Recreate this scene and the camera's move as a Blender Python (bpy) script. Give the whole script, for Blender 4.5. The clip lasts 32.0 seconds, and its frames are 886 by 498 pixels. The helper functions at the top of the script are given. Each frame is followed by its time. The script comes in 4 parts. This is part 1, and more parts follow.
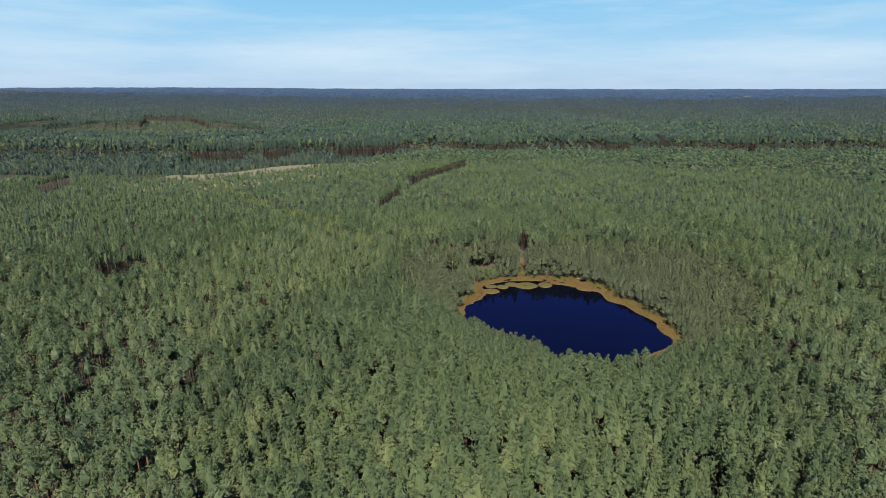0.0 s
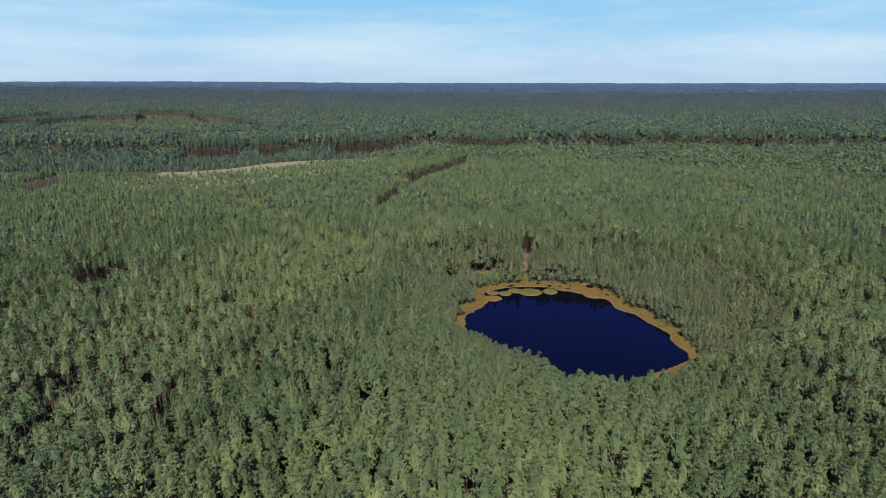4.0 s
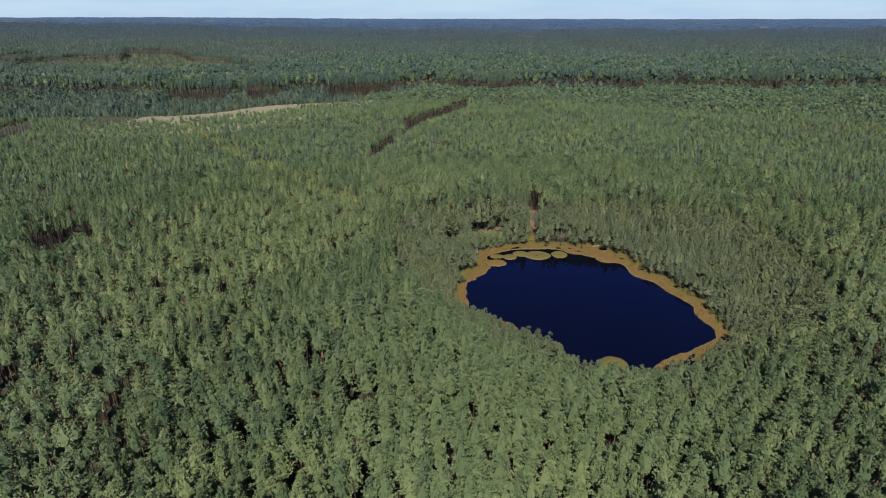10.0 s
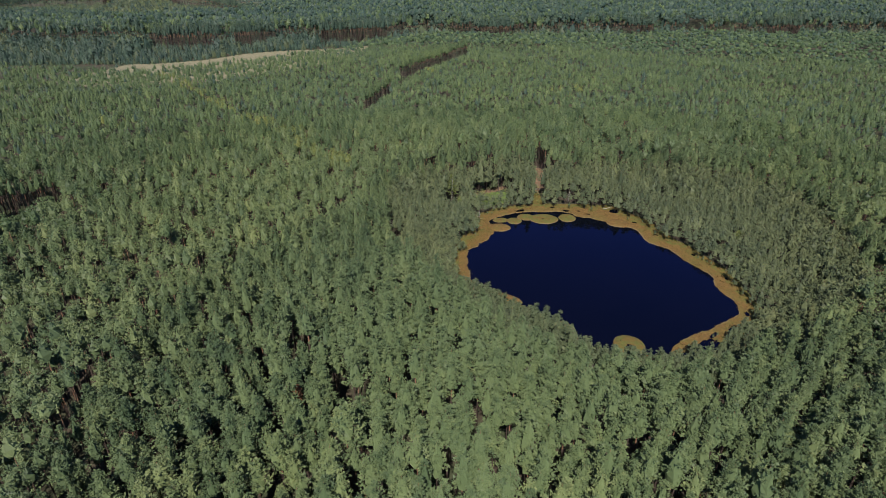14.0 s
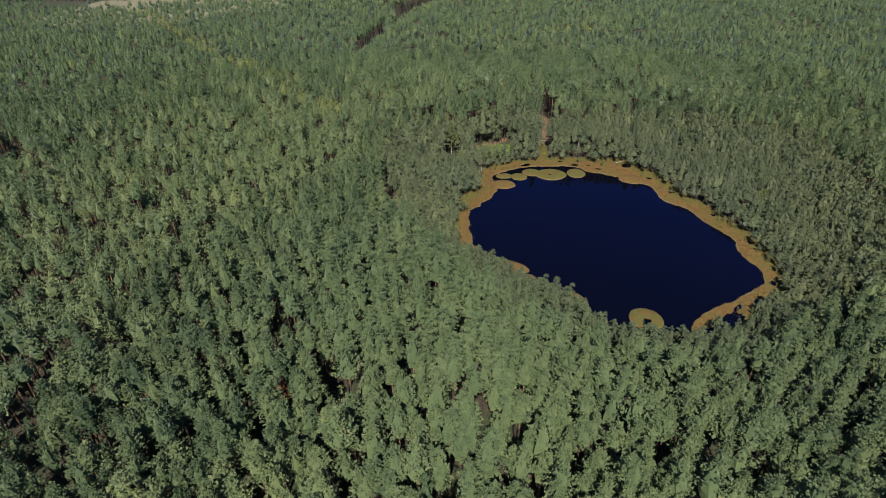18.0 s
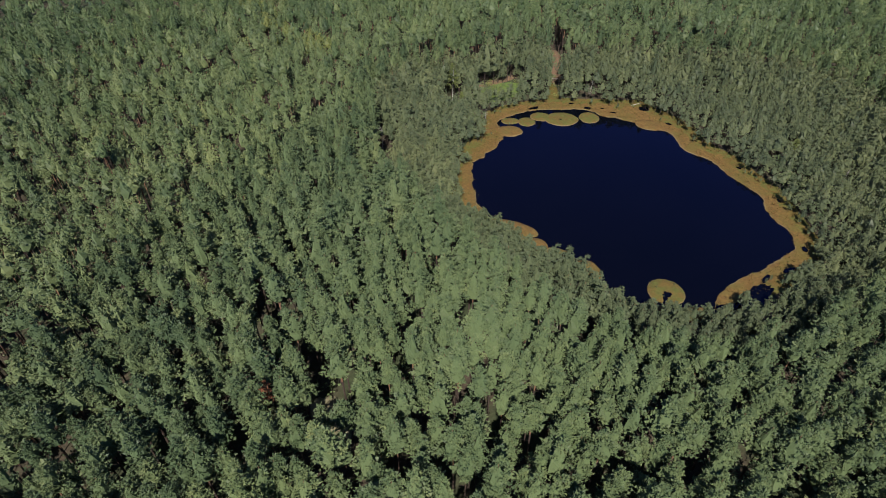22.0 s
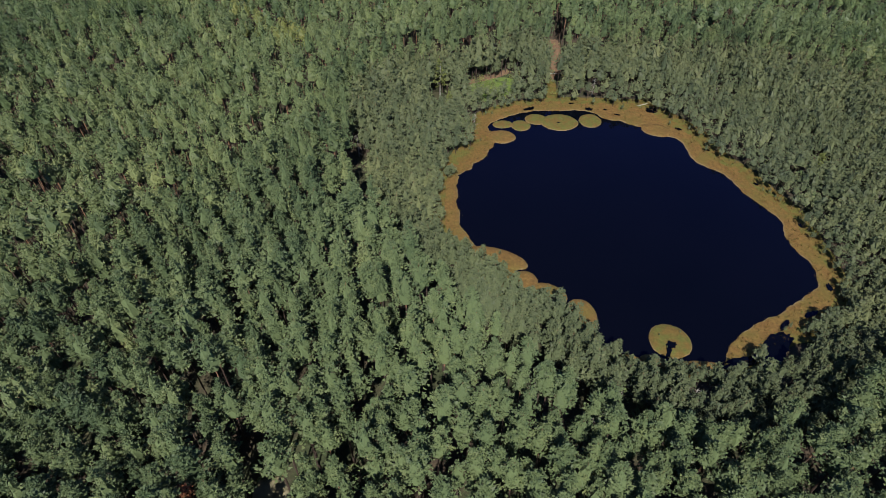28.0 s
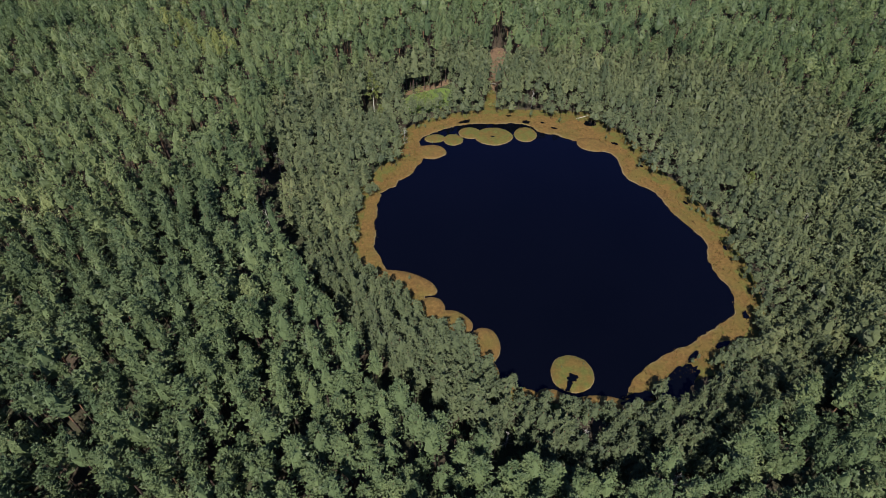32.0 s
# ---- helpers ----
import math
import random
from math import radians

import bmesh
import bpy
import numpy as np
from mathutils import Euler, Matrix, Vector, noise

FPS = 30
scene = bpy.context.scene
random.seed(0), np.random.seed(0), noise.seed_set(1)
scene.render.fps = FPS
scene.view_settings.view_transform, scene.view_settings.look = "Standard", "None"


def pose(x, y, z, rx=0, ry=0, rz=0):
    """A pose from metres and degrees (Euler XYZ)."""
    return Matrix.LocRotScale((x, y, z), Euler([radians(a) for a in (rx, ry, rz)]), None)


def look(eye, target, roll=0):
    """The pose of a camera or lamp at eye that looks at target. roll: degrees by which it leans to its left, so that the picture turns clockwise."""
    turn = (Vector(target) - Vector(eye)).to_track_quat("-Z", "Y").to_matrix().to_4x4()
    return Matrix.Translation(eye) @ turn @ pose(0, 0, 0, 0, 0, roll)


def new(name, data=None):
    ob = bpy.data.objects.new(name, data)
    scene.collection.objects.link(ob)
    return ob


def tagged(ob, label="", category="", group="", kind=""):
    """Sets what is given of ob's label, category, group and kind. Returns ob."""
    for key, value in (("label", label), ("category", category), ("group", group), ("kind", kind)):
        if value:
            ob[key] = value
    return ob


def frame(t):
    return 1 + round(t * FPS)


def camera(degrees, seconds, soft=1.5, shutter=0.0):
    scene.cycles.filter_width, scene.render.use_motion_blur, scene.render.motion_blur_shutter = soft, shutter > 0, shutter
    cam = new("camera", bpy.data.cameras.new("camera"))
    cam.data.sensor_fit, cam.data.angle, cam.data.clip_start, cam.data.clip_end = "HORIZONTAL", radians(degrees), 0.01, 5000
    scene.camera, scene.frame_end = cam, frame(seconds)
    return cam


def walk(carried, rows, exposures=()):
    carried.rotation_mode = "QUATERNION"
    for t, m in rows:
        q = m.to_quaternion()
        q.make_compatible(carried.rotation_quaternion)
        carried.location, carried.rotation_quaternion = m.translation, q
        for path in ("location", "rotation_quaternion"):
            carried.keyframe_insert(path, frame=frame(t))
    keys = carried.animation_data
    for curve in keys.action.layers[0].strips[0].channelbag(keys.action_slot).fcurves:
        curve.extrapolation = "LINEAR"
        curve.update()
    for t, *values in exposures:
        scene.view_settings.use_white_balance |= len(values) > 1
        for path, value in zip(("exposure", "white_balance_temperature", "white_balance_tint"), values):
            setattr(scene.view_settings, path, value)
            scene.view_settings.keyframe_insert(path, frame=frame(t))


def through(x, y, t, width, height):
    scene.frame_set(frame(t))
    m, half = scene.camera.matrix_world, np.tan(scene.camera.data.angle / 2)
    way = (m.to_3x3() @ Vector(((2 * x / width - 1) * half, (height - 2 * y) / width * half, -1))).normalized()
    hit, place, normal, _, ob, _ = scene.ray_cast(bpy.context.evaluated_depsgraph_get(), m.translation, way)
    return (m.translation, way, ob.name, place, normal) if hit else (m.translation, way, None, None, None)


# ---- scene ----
cam = camera(75.2, 32.0, soft=1.0)

PATH = [
    (0, (4.56, -7.95, 103.43), (-0.570, 39.871, 89.763)),
    (0.5, (4.53, -6.04, 103.45), (-0.588, 41.783, 89.791)),
    (1, (4.37, -4.05, 103.49), (-0.737, 43.770, 89.823)),
    (1.5, (4.16, -1.99, 103.53), (-0.948, 45.832, 89.856)),
    (2, (3.94, 0.16, 103.58), (-1.188, 47.973, 89.882)),
    (2.5, (3.73, 2.40, 103.64), (-1.402, 50.205, 89.913)),
    (4.5, (3.04, 11.73, 103.79), (-2.106, 59.259, 89.152)),
    (5, (2.82, 14.02, 103.81), (-2.303, 61.327, 88.459)),
    (5.5, (2.61, 16.29, 103.82), (-2.497, 63.392, 87.828)),
    (6, (2.39, 18.56, 103.81), (-2.689, 65.420, 87.133)),
    (6.5, (2.19, 20.82, 103.80), (-2.849, 67.517, 86.640)),
    (7, (1.99, 23.10, 103.78), (-3.038, 69.629, 86.177)),
    (7.5, (1.79, 25.40, 103.74), (-3.241, 71.804, 85.826)),
    (8, (1.59, 27.72, 103.70), (-3.418, 74.043, 85.549)),
    (8.5, (1.39, 30.08, 103.64), (-3.615, 76.338, 85.323)),
    (9, (1.18, 32.47, 103.57), (-3.801, 78.654, 85.059)),
    (9.5, (0.97, 34.89, 103.48), (-3.995, 81.017, 84.836)),
    (10, (0.73, 37.32, 103.37), (-4.241, 83.372, 84.541)),
    (10.5, (0.46, 39.76, 103.25), (-4.491, 85.748, 84.249)),
    (11, (0.18, 42.21, 103.10), (-4.764, 88.041, 83.748)),
    (11.5, (-0.11, 44.63, 102.93), (-5.020, 90.261, 83.083)),
    (12, (-0.41, 47.04, 102.74), (-5.268, 92.395, 82.268)),
    (12.5, (-0.69, 49.41, 102.52), (-5.489, 94.510, 81.466)),
    (13, (-0.96, 51.75, 102.27), (-5.724, 96.574, 80.625)),
    (13.5, (-1.22, 54.06, 101.99), (-5.935, 98.621, 79.808)),
    (14, (-1.49, 56.33, 101.69), (-6.177, 100.597, 78.924)),
    (14.5, (-1.77, 58.54, 101.36), (-6.409, 102.536, 78.062)),
    (16.5, (-3.17, 67.03, 100.09), (-7.580, 109.864, 74.682)),
    (17, (-3.51, 69.24, 99.85), (-7.838, 111.756, 73.888)),
    (17.5, (-3.82, 71.52, 99.66), (-8.094, 113.702, 73.156)),
    (18, (-4.10, 73.84, 99.52), (-8.305, 115.682, 72.475)),
    (18.5, (-4.34, 76.19, 99.43), (-8.511, 117.920, 72.205)),
    (19, (-4.55, 78.56, 99.39), (-8.744, 120.283, 72.158)),
    (19.5, (-4.77, 80.91, 99.38), (-8.979, 122.631, 72.147)),
    (20, (-5.02, 83.23, 99.41), (-9.237, 124.942, 72.162)),
    (20.5, (-5.31, 85.51, 99.46), (-9.490, 126.829, 71.613)),
    (21, (-5.66, 87.76, 99.52), (-9.718, 128.027, 70.158)),
    (21.5, (-6.08, 89.99, 99.59), (-9.988, 129.189, 68.795)),
    (22, (-6.53, 92.21, 99.65), (-10.264, 130.214, 67.373)),
    (22.5, (-6.98, 94.44, 99.72), (-10.553, 131.294, 66.116)),
    (23, (-7.41, 96.66, 99.77), (-10.905, 132.915, 65.514)),
    (23.5, (-7.79, 98.86, 99.81), (-11.249, 135.097, 65.527)),
    (24, (-8.13, 101.03, 99.83), (-11.616, 137.264, 65.551)),
    (24.5, (-8.38, 103.15, 99.84), (-11.882, 139.380, 65.553)),
    (25, (-8.43, 105.23, 99.83), (-12.025, 141.450, 65.548)),
    (25.5, (-8.27, 107.26, 99.81), (-12.017, 143.441, 65.510)),
    (27.5, (-4.24, 114.86, 99.77), (-8.202, 151.047, 65.493)),
    (28, (-2.24, 116.64, 99.81), (-6.190, 152.846, 65.552)),
    (28.5, (0.07, 118.37, 99.89), (-3.886, 154.557, 65.614)),
    (29, (2.68, 120.04, 100.01), (-1.239, 156.243, 65.755)),
    (29.5, (5.53, 121.64, 100.19), (1.568, 157.780, 65.865)),
    (30, (8.46, 123.15, 100.41), (4.569, 159.284, 66.069)),
    (30.5, (11.37, 124.54, 100.68), (7.517, 160.640, 66.302)),
    (31, (14.16, 125.73, 101.00), (10.495, 161.857, 66.619)),
    (31.5, (16.71, 126.67, 101.35), (13.033, 162.726, 66.909)),
    (32, (18.89, 127.27, 101.74), (14.974, 163.201, 67.187)),
]
walk(cam, [(t, look(eye, target)) for t, eye, target in PATH])

# ---- world, sun and sky ----
SUN_UP, SUN_WAY = radians(48.7), Vector((0.0, -1.0, 0.0))
world = bpy.data.worlds.new("world")
scene.world = world
world.use_nodes = True
wn = world.node_tree
sky = wn.nodes.new("ShaderNodeTexSky")
sky.sky_type, sky.sun_disc = "NISHITA", False
sky.sun_elevation, sky.sun_rotation = SUN_UP, radians(180)
sky.altitude = 2500
sky.air_density, sky.dust_density, sky.ozone_density = 0.9, 0.0, 9.0
wn.links.new(sky.outputs[0], wn.nodes["Background"].inputs[0])
wn.nodes["Background"].inputs[1].default_value = 0.095

sun = new("sun", bpy.data.lights.new("sun", "SUN"))
sun.data.energy, sun.data.angle, sun.data.color = 5.0, radians(0.53), (1.0, 0.955, 0.88)
sun.matrix_world = look((0, -800 * math.cos(SUN_UP), 800 * math.sin(SUN_UP)), (0, 0, 0))
scene.view_settings.exposure = 0.52

# ---- materials ----


def mat(name, rough=0.8, metal=0.0, spec=0.3):
    m = bpy.data.materials.new(name)
    m.use_nodes = True
    b = m.node_tree.nodes["Principled BSDF"]
    b.inputs["Roughness"].default_value, b.inputs["Metallic"].default_value = rough, metal
    b.inputs["Specular IOR Level"].default_value = spec
    return m, m.node_tree, b


def node(nt, kind, **values):
    n = nt.nodes.new(kind)
    for key, value in values.items():
        n.inputs[key.replace("_", " ")].default_value = value
    return n


def ramp(nt, fac, stops):
    r = nt.nodes.new("ShaderNodeValToRGB")
    while len(r.color_ramp.elements) < len(stops):
        r.color_ramp.elements.new(0.5)
    for e, (p, c) in zip(r.color_ramp.elements, stops):
        e.position, e.color = p, (*c, 1)
    nt.links.new(fac, r.inputs[0])
    return r.outputs[0]


def mixed(nt, fac, a, b, how="MIX"):
    n = nt.nodes.new("ShaderNodeMix")
    n.data_type, n.blend_type = "RGBA", how
    for sock, v in ((n.inputs[0], fac), (n.inputs[6], a), (n.inputs[7], b)):
        if isinstance(v, bpy.types.NodeSocket):
            nt.links.new(v, sock)
        else:
            sock.default_value = v if isinstance(v, float) else (*v, 1)
    return n.outputs[2]


def noise_of(nt, scale, detail=4.0, rough=0.6, vector=None):
    n = node(nt, "ShaderNodeTexNoise", Scale=scale, Detail=detail, Roughness=rough)
    if vector is None:
        vector = nt.nodes.new("ShaderNodeNewGeometry").outputs["Position"]
    nt.links.new(vector, n.inputs["Vector"])
    return n.outputs["Fac"]


def bumped(nt, bsdf, height, strength, distance):
    b = node(nt, "ShaderNodeBump", Strength=strength, Distance=distance)
    nt.links.new(height, b.inputs["Height"])
    nt.links.new(b.outputs[0], bsdf.inputs["Normal"])


def foliage(name, dark, mid, light, through=0.22):
    """Needles or leaves: colour varies from stand to stand, from tree to tree and from spray to spray; the tint also
    holds painted crown shade.
    """
    m, nt, b = mat(name, 0.55, 0.0, 0.25)
    b.inputs["Diffuse Roughness"].default_value = 1.0
    geo = nt.nodes.new("ShaderNodeNewGeometry")
    tint = nt.nodes.new("ShaderNodeAttribute")
    tint.attribute_name = "tint"
    obj = nt.nodes.new("ShaderNodeObjectInfo")
    add = nt.nodes.new("ShaderNodeMath")
    add.operation = "MULTIPLY_ADD"
    add.inputs[1].default_value = 0.06
    nt.links.new(geo.outputs["Random Per Island"], add.inputs[0])
    nt.links.new(tint.outputs["Fac"], add.inputs[2])
    obj_add = nt.nodes.new("ShaderNodeMath")
    obj_add.operation = "MULTIPLY_ADD"
    obj_add.inputs[1].default_value = 0.2
    nt.links.new(obj.outputs["Random"], obj_add.inputs[0])
    nt.links.new(add.outputs[0], obj_add.inputs[2])
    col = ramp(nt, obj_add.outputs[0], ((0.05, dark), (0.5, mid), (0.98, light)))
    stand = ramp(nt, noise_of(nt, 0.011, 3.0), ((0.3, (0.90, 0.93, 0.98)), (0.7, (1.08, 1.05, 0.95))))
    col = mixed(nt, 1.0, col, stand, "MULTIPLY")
    nt.links.new(col, b.inputs["Base Color"])
    tr = nt.nodes.new("ShaderNodeBsdfTranslucent")
    nt.links.new(col, tr.inputs["Color"])
    mx = nt.nodes.new("ShaderNodeMixShader")
    mx.inputs[0].default_value = through
    nt.links.new(b.outputs[0], mx.inputs[1])
    nt.links.new(tr.outputs[0], mx.inputs[2])
    nt.links.new(mx.outputs[0], nt.nodes["Material Output"].inputs["Surface"])
    return m


def bark(name, a, b_col, scale=3.0):
    m, nt, b = mat(name, 0.85, 0.0, 0.2)
    f = noise_of(nt, scale, 6.0, 0.7)
    nt.links.new(ramp(nt, f, ((0.3, a), (0.7, b_col))), b.inputs["Base Color"])
    bumped(nt, b, f, 0.6, 0.05)
    return m


PINE = foliage("pine_needles", (0.064, 0.094, 0.047), (0.112, 0.146, 0.067), (0.188, 0.215, 0.093), 0.14)
BOGPINE = foliage("bog_pine_needles", (0.060, 0.078, 0.044), (0.102, 0.122, 0.063), (0.160, 0.174, 0.084), 0.14)
BIRCH = foliage("birch_leaves", (0.110, 0.130, 0.042), (0.155, 0.175, 0.056), (0.225, 0.228, 0.078), 0.2)
# Pine needles darkened for the self-shadow that coarser crowns lack.
SHADEPINE = foliage("self_shaded_pine_needles", (0.041, 0.066, 0.032), (0.090, 0.128, 0.057), (0.175, 0.211, 0.087), 0.14)
# Distant needles: haze blue and missing self-shadow put into the base colour.
HAZEPINE = foliage("hazed_pine_needles", (0.026, 0.048, 0.039), (0.059, 0.091, 0.065), (0.109, 0.144, 0.093), 0.12)
# Remote needles: still more haze blue in the base colour.
HAZEREMOTE = foliage("blue_hazed_pine_needles", (0.021, 0.037, 0.044), (0.040, 0.063, 0.070), (0.067, 0.092, 0.092), 0.12)
BARK_LOW = bark("pine_bark_grey", (0.030, 0.022, 0.019), (0.085, 0.060, 0.048))
BARK_TOP = bark("pine_bark_orange", (0.13, 0.070, 0.046), (0.26, 0.145, 0.092))
BARK_BIRCH = bark("birch_bark", (0.24, 0.23, 0.21), (0.62, 0.61, 0.58), 1.6)
BARK_DEAD = bark("dead_wood_grey", (0.20, 0.18, 0.165), (0.42, 0.385, 0.36), 2.0)

FLOOR_MAT, nt, b = mat("forest_floor", 0.95)
f1, f2 = noise_of(nt, 0.05, 6.0), noise_of(nt, 1.1, 6.0, 0.7)
litter = ramp(nt, f2, ((0.3, (0.032, 0.024, 0.017)), (0.55, (0.060, 0.045, 0.030)), (0.8, (0.105, 0.078, 0.052))))
moss = ramp(nt, f2, ((0.3, (0.022, 0.030, 0.014)), (0.75, (0.058, 0.070, 0.030))))
nt.links.new(mixed(nt, ramp(nt, f1, ((0.42, (0, 0, 0)), (0.58, (1, 1, 1)))), litter, moss), b.inputs["Base Color"])
bumped(nt, b, f2, 0.8, 0.25)

SEDGE, nt, b = mat("sedge_and_peat_moss", 0.9)
f1, f2, f3 = noise_of(nt, 0.16, 4.0), noise_of(nt, 1.3, 6.0, 0.7), noise_of(nt, 6.0, 3.0, 0.7)
rust = ramp(nt, f2, ((0.30, (0.058, 0.026, 0.009)), (0.48, (0.130, 0.070, 0.018)), (0.62, (0.185, 0.110, 0.030)), (0.78, (0.26, 0.175, 0.062))))
olive = ramp(nt, f2, ((0.3, (0.066, 0.057, 0.011)), (0.7, (0.150, 0.115, 0.025))))
sedge_col = mixed(nt, ramp(nt, f1, ((0.46, (0, 0, 0)), (0.64, (1, 1, 1)))), rust, olive)
nt.links.new(mixed(nt, 0.35, sedge_col, ramp(nt, f3, ((0.3, (0.046, 0.026, 0.008)), (0.7, (0.19, 0.118, 0.039))))), b.inputs["Base Color"])
bumped(nt, b, f3, 0.7, 0.12)

GREENSEDGE, nt, b = mat("green_sedge", 0.9)
f1, f2 = noise_of(nt, 0.45, 4.0), noise_of(nt, 2.2, 6.0, 0.75)
gold = ramp(nt, f2, ((0.3, (0.070, 0.044, 0.011)), (0.55, (0.118, 0.078, 0.019)), (0.8, (0.185, 0.122, 0.036))))
green = ramp(nt, f2, ((0.3, (0.048, 0.056, 0.012)), (0.55, (0.096, 0.096, 0.021)), (0.8, (0.155, 0.142, 0.040))))
nt.links.new(mixed(nt, ramp(nt, f1, ((0.42, (0, 0, 0)), (0.6, (1, 1, 1)))), gold, green), b.inputs["Base Color"])
bumped(nt, b, f2, 0.7, 0.12)

WATER, nt, b = mat("dark_bog_water", 0.9, 0.0, 0.0)
depth = ramp(nt, noise_of(nt, 0.03, 3.0), ((0.3, (0.0012, 0.0016, 0.0028)), (0.7, (0.0016, 0.0020, 0.0036))))
nt.links.new(depth, b.inputs["Base Color"])
ripple = node(nt, "ShaderNodeBump", Strength=0.02, Distance=0.02)
nt.links.new(noise_of(nt, 2.5, 3.0), ripple.inputs["Height"])
# Gloss tinted blue: part of the reflected sky's colour is painted in here.
tinted_shine = node(nt, "ShaderNodeBsdfGlossy", Color=(0.30, 0.36, 1.0, 1.0), Roughness=0.02)
nt.links.new(ripple.outputs[0], tinted_shine.inputs["Normal"])
edge = node(nt, "ShaderNodeFresnel", IOR=1.36)
gloss = nt.nodes.new("ShaderNodeMixShader")
for out, sock in ((edge.outputs[0], 0), (b.outputs[0], 1), (tinted_shine.outputs[0], 2)):
    nt.links.new(out, gloss.inputs[sock])
nt.links.new(gloss.outputs[0], nt.nodes["Material Output"].inputs["Surface"])

MEADOW, nt, b = mat("meadow_grass", 0.9)
f2 = noise_of(nt, 0.8, 6.0, 0.7)
nt.links.new(ramp(nt, f2, ((0.3, (0.062, 0.100, 0.022)), (0.7, (0.130, 0.180, 0.042)))), b.inputs["Base Color"])
bumped(nt, b, f2, 0.6, 0.15)

DRYGRASS, nt, b = mat("dry_grass", 0.95)
f2 = noise_of(nt, 0.35, 6.0, 0.7)
nt.links.new(ramp(nt, f2, ((0.3, (0.12, 0.105, 0.06)), (0.7, (0.25, 0.22, 0.14)))), b.inputs["Base Color"])

SAND, nt, b = mat("sandy_soil", 0.95)
f2 = noise_of(nt, 0.7, 6.0, 0.7)
nt.links.new(ramp(nt, f2, ((0.3, (0.085, 0.052, 0.032)), (0.7, (0.19, 0.120, 0.074)))), b.inputs["Base Color"])
bumped(nt, b, f2, 0.6, 0.2)

YOUNG, nt, b = mat("young_growth", 0.95)
f1, f2 = noise_of(nt, 0.02, 4.0), noise_of(nt, 0.4, 6.0, 0.75)
weeds = ramp(nt, f2, ((0.3, (0.035, 0.050, 0.026)), (0.7, (0.095, 0.115, 0.055))))
brush = ramp(nt, f2, ((0.3, (0.055, 0.045, 0.032)), (0.7, (0.14, 0.12, 0.085))))
nt.links.new(mixed(nt, ramp(nt, f1, ((0.42, (0, 0, 0)), (0.6, (1, 1, 1)))), weeds, brush), b.inputs["Base Color"])

# Horizon forest: the blue of distant haze is painted into the canopy colour.
HAZELAND, nt, b = mat("hazed_forest_canopy", 0.9)
wide = nt.nodes.new("ShaderNodeMapping")
wide.inputs["Scale"].default_value = (0.35, 1.0, 1.0)
nt.links.new(nt.nodes.new("ShaderNodeNewGeometry").outputs["Position"], wide.inputs["Vector"])
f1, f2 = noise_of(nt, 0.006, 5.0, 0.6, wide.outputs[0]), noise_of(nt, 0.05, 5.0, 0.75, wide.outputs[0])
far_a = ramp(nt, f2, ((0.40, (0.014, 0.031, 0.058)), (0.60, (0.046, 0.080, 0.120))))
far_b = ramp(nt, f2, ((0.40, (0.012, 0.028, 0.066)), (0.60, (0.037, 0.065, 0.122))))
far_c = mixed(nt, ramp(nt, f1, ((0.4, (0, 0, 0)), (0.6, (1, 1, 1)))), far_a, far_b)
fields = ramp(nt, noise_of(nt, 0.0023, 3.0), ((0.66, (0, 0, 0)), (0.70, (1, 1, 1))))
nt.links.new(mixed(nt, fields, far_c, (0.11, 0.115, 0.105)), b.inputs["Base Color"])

RIM, nt, b = mat("pale_dry_sedge_rim", 0.95)
f2 = noise_of(nt, 2.5, 5.0, 0.7)
nt.links.new(ramp(nt, f2, ((0.3, (0.10, 0.064, 0.022)), (0.7, (0.21, 0.155, 0.075)))), b.inputs["Base Color"])

# ---- the plan: shore, mat width, ground height ----
# Shore of the open water, going round: x, y and the width of the floating mat behind it.
SHORE = [(-12.3, 253.8, 5), (-9.5, 258.3, 6), (-6.1, 264.5, 7), (-3.4, 270.3, 7), (-4.5, 276.8, 6), (-4.8, 282.8, 6), (0.7, 288.6, 6),
         (8.0, 292.6, 6), (18.7, 294.4, 7), (27.7, 295.2, 7), (32.7, 291.2, 11), (40.7, 288.9, 13), (45.7, 285.8, 11), (55.7, 279.3, 8), (58.2, 268.8, 8),
         (65.2, 261.6, 7), (68.7, 252.8, 7), (74.2, 243.3, 6.5), (73.7, 234.8, 7), (77.3, 223.1, 5), (71.9, 214.6, 8), (66.0, 210.6, 8), (60.0, 206.2, 5.5),
         (50.2, 197.6, 4.5), (46.7, 192.0, 2.5), (32.7, 193.3, 3), (22.0, 196.3, 3), (20.6, 203.3, 5), (12.7, 208.0, 5), (5.6, 212.8, 5),
         (3.6, 219.0, 6), (-4.0, 223.0, 6), (-7.3, 225.3, 7), (-11.3, 236.8, 5.5)]


def closed_spline(points, per):
    p = np.array(points, float)
    n, out = len(p), []
    for i in range(n):
        a, b_, c, d = p[i - 1], p[i], p[(i + 1) % n], p[(i + 2) % n]
        for k in range(per):
            t = k / per
            out.append(0.5 * ((2 * b_) + (c - a) * t + (2 * a - 5 * b_ + 4 * c - d) * t * t + (3 * b_ - a - 3 * c + d) * t**3))
    return np.array(out)


ring = closed_spline(SHORE, 18)
shore_xy, mat_w = ring[:, :2], np.maximum(ring[:, 2], 2.0)
NS = len(shore_xy)


def smooth_ring(a, k):
    return sum(np.roll(a, j, 0) for j in range(-k, k + 1)) / (2 * k + 1)


soft = smooth_ring(shore_xy, 22)
tang = np.roll(soft, -1, 0) - np.roll(soft, 1, 0)
tang /= np.linalg.norm(tang, axis=1)[:, None]
